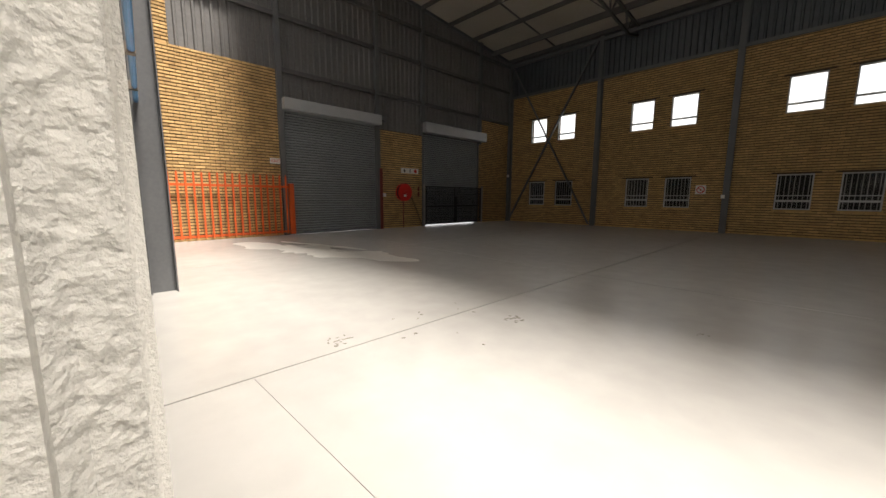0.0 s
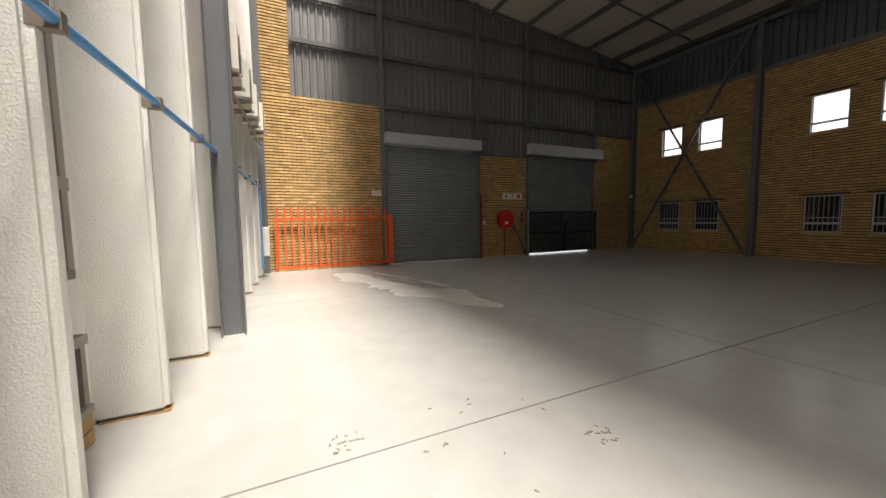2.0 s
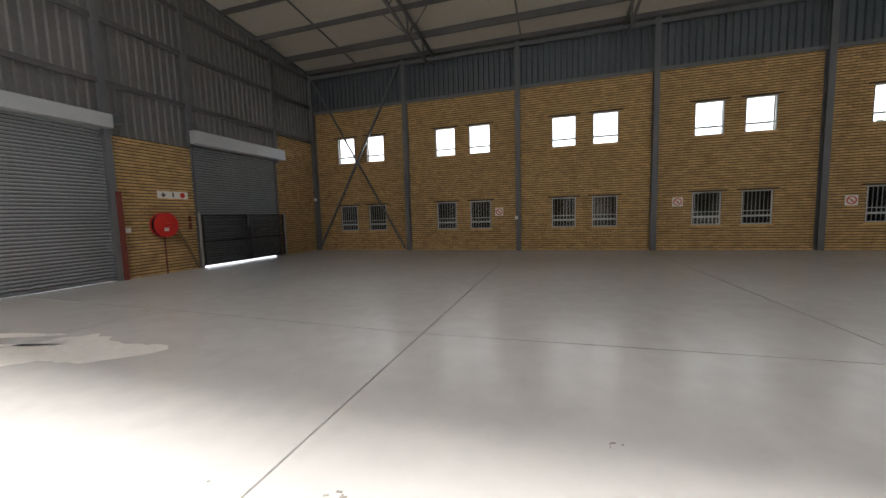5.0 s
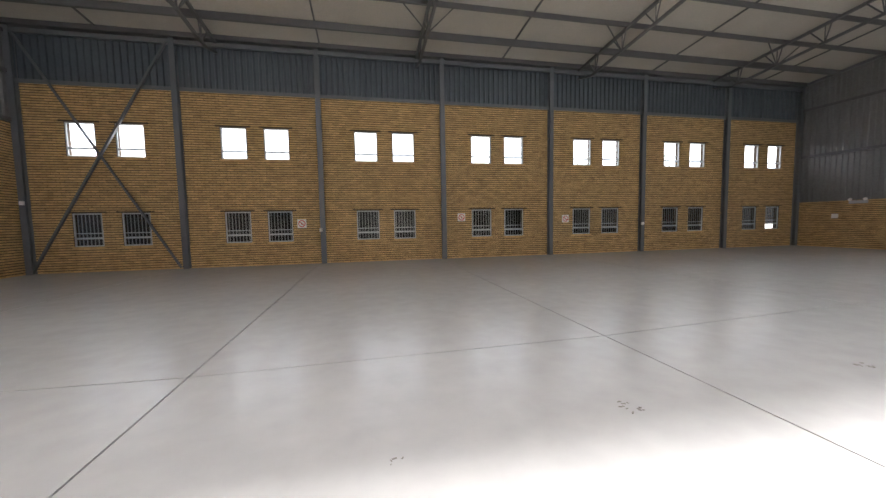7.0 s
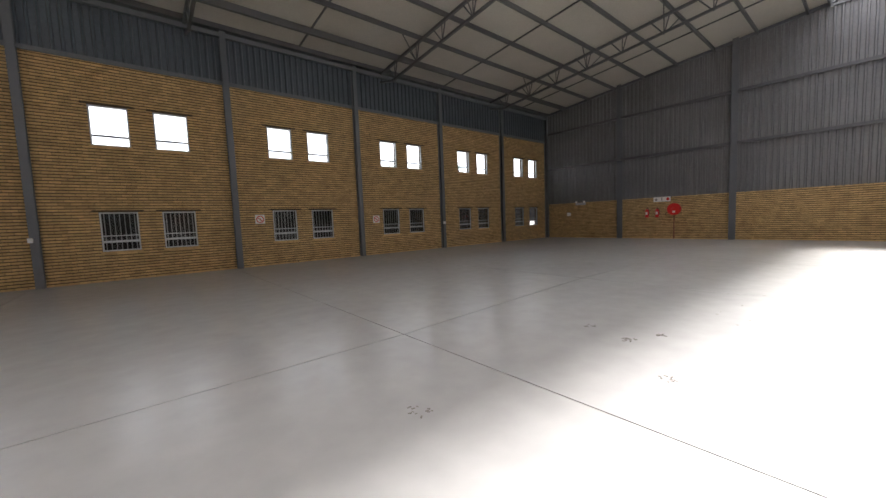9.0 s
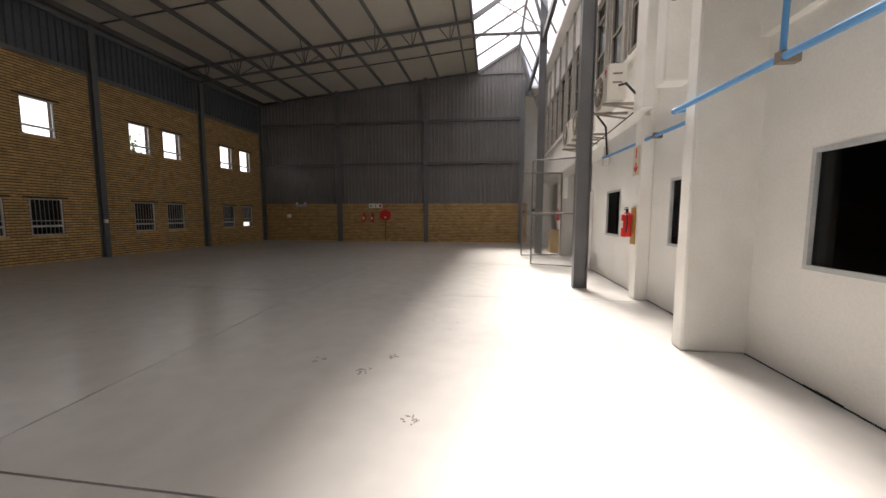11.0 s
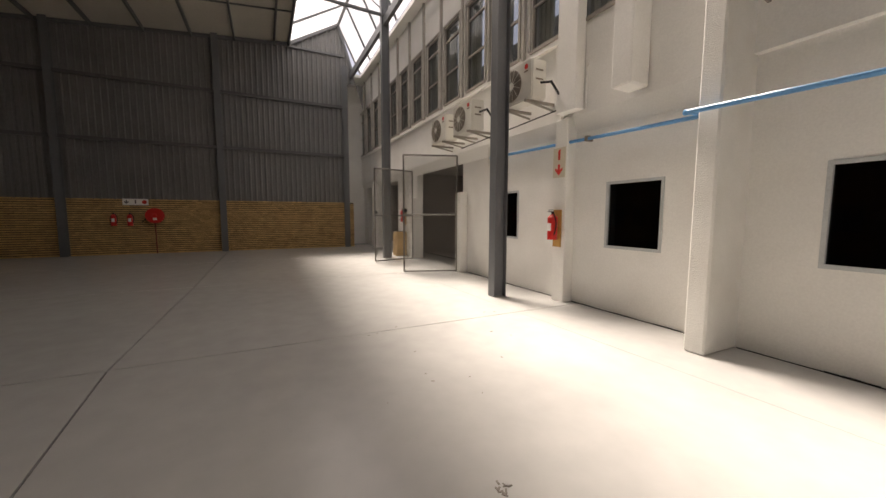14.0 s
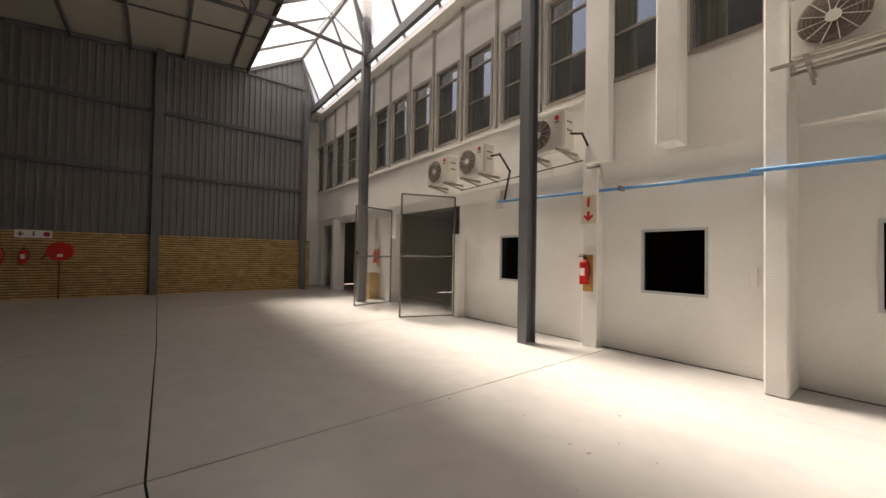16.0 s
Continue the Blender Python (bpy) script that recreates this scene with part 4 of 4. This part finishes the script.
def pipe(name, pts, r, material, label, category="pipe", clips=()):
    p = thing(name, label, category, at=pts[0])
    for a, b in zip(pts, pts[1:]):
        bm = bmesh.new()
        rod(bm, a, b, r, 10)
        part("pipe_run", bm, material, p)
    for q in pts[1:-1]:
        bm = bmesh.new()
        bmesh.ops.create_uvsphere(bm, u_segments=10, v_segments=6, radius=r * 1.25, matrix=Matrix.Translation(q))
        part("elbow", bm, material, p)
    for q in clips:
        bm = bmesh.new()
        box(bm, q[0] - 0.03, q[1] - 0.1, q[2] - 0.035, q[0] + 0.03, q[1] + 0.03, q[2] + 0.045)
        part("pipe_clip", bm, M_FAN, p)
    return p


PZ = 2.66
pipe("blue_pipe", [(20.85, -15.80, 2.79), (16.28, -15.80, 2.66), (16.28, -15.25, 2.60), (12.3, -15.25, 2.46)], 0.027, M_BLUE, "blue water pipe along the white office front", clips=((18.1, -15.80, 2.71), (14.77, -15.25, 2.54)))
pipe("blue_drop_pipe", [(14.77, -15.25, 2.55), (14.77, -15.25, 7.2)], 0.02, M_BLUE, "blue pipe rising from the main run")
pipe("blue_pipe", [(10.4, fy(10.4) + 0.055, 2.23), (1.4, fy(1.4) + 0.055, 2.2), (1.4, fy(1.4) + 0.055, 0.25)], 0.024, M_BLUE, "blue water pipe clipped to rough-cast fins", clips=[(x - 0.06, fy(x) + 0.055, 2.22) for x in FINS[1:-1]])
tagged(boxpart("meter_box", (0.95, -14.72, 0.55, 1.15, -14.58, 1.25), M_AC, None, "", 0.01), "pale wall box beside the blue pipe", "box")

# ---- air conditioner units ----


def ac_unit(x0, z0, y, label):
    """Outdoor unit with its fan facing the hall, on steel brackets."""
    W, H, D = 0.86, 0.64, 0.32
    u = thing("air_conditioner", label, "air conditioner", "outdoor air conditioners", at=(x0, y, z0))
    bm = bmesh.new()
    box(bm, x0, y, z0, x0 + W, y + D, z0 + H)
    bevel(bm, 0.02, 2)
    cas = part("casing", bm, M_AC, u)
    c = (x0 + W - 0.32, y + D, z0 + H / 2)
    bm = bmesh.new()
    disc(bm, (c[0], c[1] + 0.002, c[2]), (0, 1, 0), 0.265, 0.012, 32)
    fan = part("fan_recess", bm, M_FAN, u, "dusty brown fan opening")
    for r in (0.27, 0.235, 0.2, 0.165, 0.13, 0.1):
        bm = bmesh.new()
        for q in range(28):
            t0, t1 = q * math.tau / 28, (q + 1) * math.tau / 28
            rod(bm, (c[0] + r * math.cos(t0), c[1] + 0.018, c[2] + r * math.sin(t0)), (c[0] + r * math.cos(t1), c[1] + 0.018, c[2] + r * math.sin(t1)), 0.003, 4)
        part("grille_ring", bm, M_FAN, fan)
    for q in range(12):
        t = q * math.tau / 12 + 0.1
        bm = bmesh.new()
        rod(bm, (c[0] + 0.05 * math.cos(t), c[1] + 0.02, c[2] + 0.05 * math.sin(t)), (c[0] + 0.268 * math.cos(t + 0.25), c[1] + 0.02, c[2] + 0.268 * math.sin(t + 0.25)), 0.004, 5)
        part("grille_spoke", bm, M_AC, fan)
    bm = bmesh.new()
    disc(bm, (c[0], c[1] + 0.022, c[2]), (0, 1, 0), 0.06, 0.02, 20)
    part("fan_hub", bm, M_AC, fan)
    bm = bmesh.new()
    disc(bm, (x0 + 0.15, y + D + 0.002, z0 + H - 0.1), (0, 1, 0), 0.045, 0.006, 20)
    part("badge", bm, M_SIGNRED, cas, "round red badge")
    boxpart("badge_bar", (x0 + 0.10, y + D + 0.001, z0 + H - 0.19, x0 + 0.20, y + D + 0.004, z0 + H - 0.165), M_FAN, cas)
    for k in range(2):
        boxpart("side_slot", (x0 - 0.003, y + 0.08, z0 + 0.3 + k * 0.15, x0 + 0.001, y + 0.24, z0 + 0.33 + k * 0.15), M_FAN, cas)
    for xx in (x0 + 0.12, x0 + W - 0.12):
        bm = bmesh.new()
        box(bm, xx - 0.02, y - 0.28, z0 - 0.05, xx + 0.02, y + D + 0.04, z0 - 0.003)
        bar(bm, (xx, y - 0.26, z0 - 0.13), (xx, y + D - 0.05, z0 - 0.04), 0.03, 0.03)
        part("bracket", bm, M_FRAMEB, u, "steel wall bracket")
    return u


AC_Y = -15.58
ac_unit(22.02, 3.36, AC_Y, "ivory outdoor air conditioner on wall brackets above the mesh gate")
ac_unit(20.78, 3.37, AC_Y, "ivory outdoor air conditioner on wall brackets beside another")
ac_unit(18.82, 3.48, AC_Y, "ivory outdoor air conditioner on wall brackets behind the steel column")
ac_unit(15.08, 3.74, AC_Y + 0.12, "ivory outdoor air conditioner on a steel shelf past the fin")
for x, z in ((4.1, 3.5), (2.95, 3.47), (1.85, 3.45), (0.75, 3.43)):
    ac_unit(x, z, fy(x) - 0.16, "ivory outdoor air conditioner above the rough-cast fins")
pipe("refrigerant_pipe", [(5.3, fy(5.3) + 0.06, 3.36), (0.6, fy(0.6) + 0.06, 3.32)], 0.02, M_FRAMEB, "lagged pipes along the fins under the air conditioners")
shelf = thing("wall_shelf", "grey steel angle shelf under the air conditioner", "shelf", at=(15.5, -15.3, 3.68))
for yy in (-15.1, -15.42):
    boxpart("angle_rail", (14.9, yy - 0.02, 3.66, 16.1, yy + 0.02, 3.69), M_FRAMEB, shelf)
pipe("refrigerant_pipe", [(15.9, -15.14, 3.63), (14.2, -15.14, 3.61)], 0.014, M_FRAMEB, "thin lagged pipes under the shelf")
pipe("refrigerant_pipe", [(20.85, -15.45, 3.75), (20.55, -15.5, 3.75), (20.45, -15.72, 3.4), (20.72, -15.85, 2.8)], 0.022, M_BLACK, "black lagged refrigerant pipe")
pipe("refrigerant_pipe", [(22.1, -15.75, 3.2), (18.75, -15.75, 3.3)], 0.012, M_BLACK, "thin black cable along the ledge", "cable")
pipe("refrigerant_pipe", [(18.85, -15.45, 3.75), (18.62, -15.5, 3.7), (18.6, -15.72, 3.45)], 0.02, M_BLACK, "black lagged refrigerant pipe")
tagged(boxpart("junction_box", (20.8, -15.92, 2.62, 20.95, -15.8, 3.05), M_AC, None, "", 0.01), "ivory junction box at the pipe end", "box")

# ---- mesh gates ----


def mesh_gate(hinge, free, z1, label):
    g = thing("mesh_gate", label, "gate", "chain-link gates", at=(*hinge, 0))
    h, f = Vector((*hinge, 0)), Vector((*free, 0))
    d = (f - h).normalized()
    wd = (f - h).length
    at = lambda u, z: tuple(h + d * u + Vector((0, 0, z)))
    for a, b in (((0, 0.04), (0, z1)), ((wd, 0.04), (wd, z1)), ((0, 0.04), (wd, 0.04)), ((0, z1), (wd, z1)), ((0, z1 / 2), (wd, z1 / 2))):
        bm = bmesh.new()
        rod(bm, at(*a), at(*b), 0.022, 8)
        part("tube", bm, M_GATE, g)
    bm = bmesh.new()
    s = 0.075
    k = -int(z1 / s) - 1
    while k * s < wd + z1:
        for sg in (1, -1):
            # the wire u = k*s + sg*z clipped to the frame
            pts = []
            lo, hi = 0.04, z1
            c = k * s
            if sg == 1:
                lo, hi = max(lo, -c), min(hi, wd - c)
            else:
                lo, hi = max(lo, c - wd), min(hi, c)
            if hi - lo > 0.02:
                bar(bm, at(c + sg * lo, lo), at(c + sg * hi, hi), 0.006, 0.006)
        k += 1
    part("chain_link", bm, M_GATE, g, "galvanised diamond mesh")
    bm = bmesh.new()
    bmesh.ops.create_uvsphere(bm, u_segments=8, v_segments=6, radius=0.05, matrix=Matrix.Translation(at(wd - 0.05, z1 / 2 + 0.1)))
    part("latch", bm, M_BLACK, g)
    return g


mesh_gate((22.28, -15.72), (22.74, -14.41), 3.04, "open chain-link gate leaf in a tubular frame")
mesh_gate((25.5, -15.73), (25.11, -14.31), 2.98, "open chain-link gate leaf beside the steel column")

# low brick pier by the far doorway
pier = thing("brick_pier", "low stacked pier of yellow bricks by the doorway", "brick pier", at=(26.9, -15.7, 0))
boxpart("core", (26.62, -15.92, 0, 27.02, -15.56, 0.9), M_MORTAR, pier)
for k in range(11):
    for j in range(2):
        boxpart("brick", (26.6 + j * 0.22, -15.93, k * BH, 26.81 + j * 0.22, -15.545, k * BH + 0.07), M_BRICK, pier)
bp = thing("brick_pier", "narrow yellow brick pier behind the corner column", "brick pier", at=(L + 0.1, -15, 0))
boxpart("core", (L + 0.03, -15.05, 0, L + 0.2, -14.8, 2.1), M_MORTAR, bp)
for k in range(25):
    boxpart("brick", (L + 0.02, -15.06, k * BH + 0.005, L + 0.21, -14.79, k * BH + 0.075), M_BRICK, bp)

# thin conduits and marks on the white wall
pipe("conduit", [(18.2, -15.845, 3.2), (18.2, -15.845, 3.84), (18.16, -15.845, 3.9)], 0.014, M_WHITE, "short painted conduit on plaster")
tagged(boxpart("socket_box", (16.36, SW, 1.2, 16.44, SW + 0.05, 1.45), M_WHITE, None, "", 0.008), "small painted box on plaster", "box")

# scuffs and grit on the floor
rng = random.Random(3)
bm = bmesh.new()
for cx, cy, n, r in ((8.71, -14.21, 16, 0.12), (9.36, -12.75, 18, 0.1), (9.01, -13.69, 3, 0.03), (15.38, -12.29, 12, 0.05), (15.0, -12.12, 18, 0.08), (15.2, -11.57, 12, 0.07), (14.27, -12.72, 10, 0.07), (12.52, -11.7, 14, 0.1), (10.72, -11.93, 4, 0.05), (16.6, -12.4, 5, 0.5), (9.0, -13.3, 12, 0.7), (18, -13, 10, 1.5)):
    for k in range(n):
        a, q = rng.uniform(0, math.tau), r * math.sqrt(rng.random())
        x, y, s = cx + q * math.cos(a), cy + q * math.sin(a), rng.uniform(0.006, 0.018)
        t = rng.uniform(0, 3.1)
        box(bm, -s, -s * 0.35, 0.0, s, s * 0.35, 0.003, Matrix.Translation((x, y, 0.001)) @ pose(0, 0, 0, 0, 0, math.degrees(t)))
tagged(part("floor_grit", bm, M_DIRT), "scattered dark grit and scuffs on concrete", "debris", kind="stuff")

# pale ragged patches on the floor near the palisade gate


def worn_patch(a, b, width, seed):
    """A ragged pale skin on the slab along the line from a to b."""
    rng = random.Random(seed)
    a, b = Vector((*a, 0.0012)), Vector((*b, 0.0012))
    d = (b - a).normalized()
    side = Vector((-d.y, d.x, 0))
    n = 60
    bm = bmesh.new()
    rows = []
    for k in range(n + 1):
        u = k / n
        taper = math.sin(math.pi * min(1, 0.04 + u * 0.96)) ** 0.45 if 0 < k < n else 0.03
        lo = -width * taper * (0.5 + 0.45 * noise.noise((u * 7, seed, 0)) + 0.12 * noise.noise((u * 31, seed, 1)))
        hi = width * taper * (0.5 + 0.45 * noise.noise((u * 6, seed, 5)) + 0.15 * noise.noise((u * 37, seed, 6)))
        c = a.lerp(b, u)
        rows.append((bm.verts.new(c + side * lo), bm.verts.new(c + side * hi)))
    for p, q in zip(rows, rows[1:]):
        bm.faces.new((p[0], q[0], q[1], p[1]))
    part("worn_patch", bm, M_PALE, floor, "pale skin on the floor with ragged edges")


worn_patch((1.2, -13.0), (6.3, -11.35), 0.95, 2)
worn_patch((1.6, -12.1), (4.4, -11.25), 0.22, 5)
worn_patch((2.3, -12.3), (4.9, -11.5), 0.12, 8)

# trees outside the upper windows


def tree(x, y, h, seed):
    rng = random.Random(seed)
    t = thing("tree", "green leafy tree beyond the upper windows", "tree", "trees outside", at=(x, y, -0.35))
    bm = bmesh.new()
    p = Vector((x, y, -0.4))
    tips = []
    bmesh.ops.create_cone(bm, cap_ends=True, segments=8, radius1=0.22, radius2=0.12, depth=h * 0.6, matrix=Matrix.Translation((x, y, h * 0.3 - 0.4)))
    for k in range(9):
        a = rng.uniform(0, math.tau)
        s = Vector((x, y, h * rng.uniform(0.35, 0.58)))
        e = s + Vector((math.cos(a) * rng.uniform(.1, .55), math.sin(a) * rng.uniform(.1, .55), rng.uniform(.5, 2.2)))
        rod(bm, s, e, 0.045, 5)
        tips.append(e)
    part("trunk", bm, M_BARK, t)
    verts, faces = [], []
    for e in tips:
        for k in range(150):
            c = e + Vector((rng.gauss(0, .24), rng.gauss(0, .24), rng.gauss(0, .4)))
            u = Vector((rng.gauss(0, 1), rng.gauss(0, 1), rng.gauss(0, 1))).normalized() * 0.09
            v = u.orthogonal().normalized() * 0.05
            n = len(verts)
            verts += [c - u, c + v, c + u, c - v]
            faces.append((n, n + 1, n + 2, n + 3))
    me = bpy.data.meshes.new("crown")
    me.from_pydata(verts, [], faces)
    me.materials.append(M_LEAF)
    cr = new("crown", me)
    cr.parent = t
    cr.matrix_parent_inverse = t.matrix_world.inverted()


tree(29.35, 5.5, 6.0, 4)
tree(23.55, 5.5, 5.2, 9)

# ---- bricks, last ----
brick_wall(wall_north, "y", 0.012, -1, brick_cells(0.0, L, 0, 6.02, NWIN), (9.2, 13.2, 0.2, 2.8), "courses of rough yellow face brick")
for i, (a, b, c, d) in enumerate(W_BR):
    brick_wall(wall_west, "x", -0.012, 1, brick_cells(a, b, c, d, []), (-14.2, -12, 1.9, 4.2) if i == 0 else (0, 0, 0, 0), "courses of rough yellow face brick")
brick_wall(wall_east, "x", L + 0.012, -1, brick_cells(-14.72, 0.0, 0, 2.1, []), (-14.6, -11.5, 0, 2.1), "courses of rough yellow face brick")
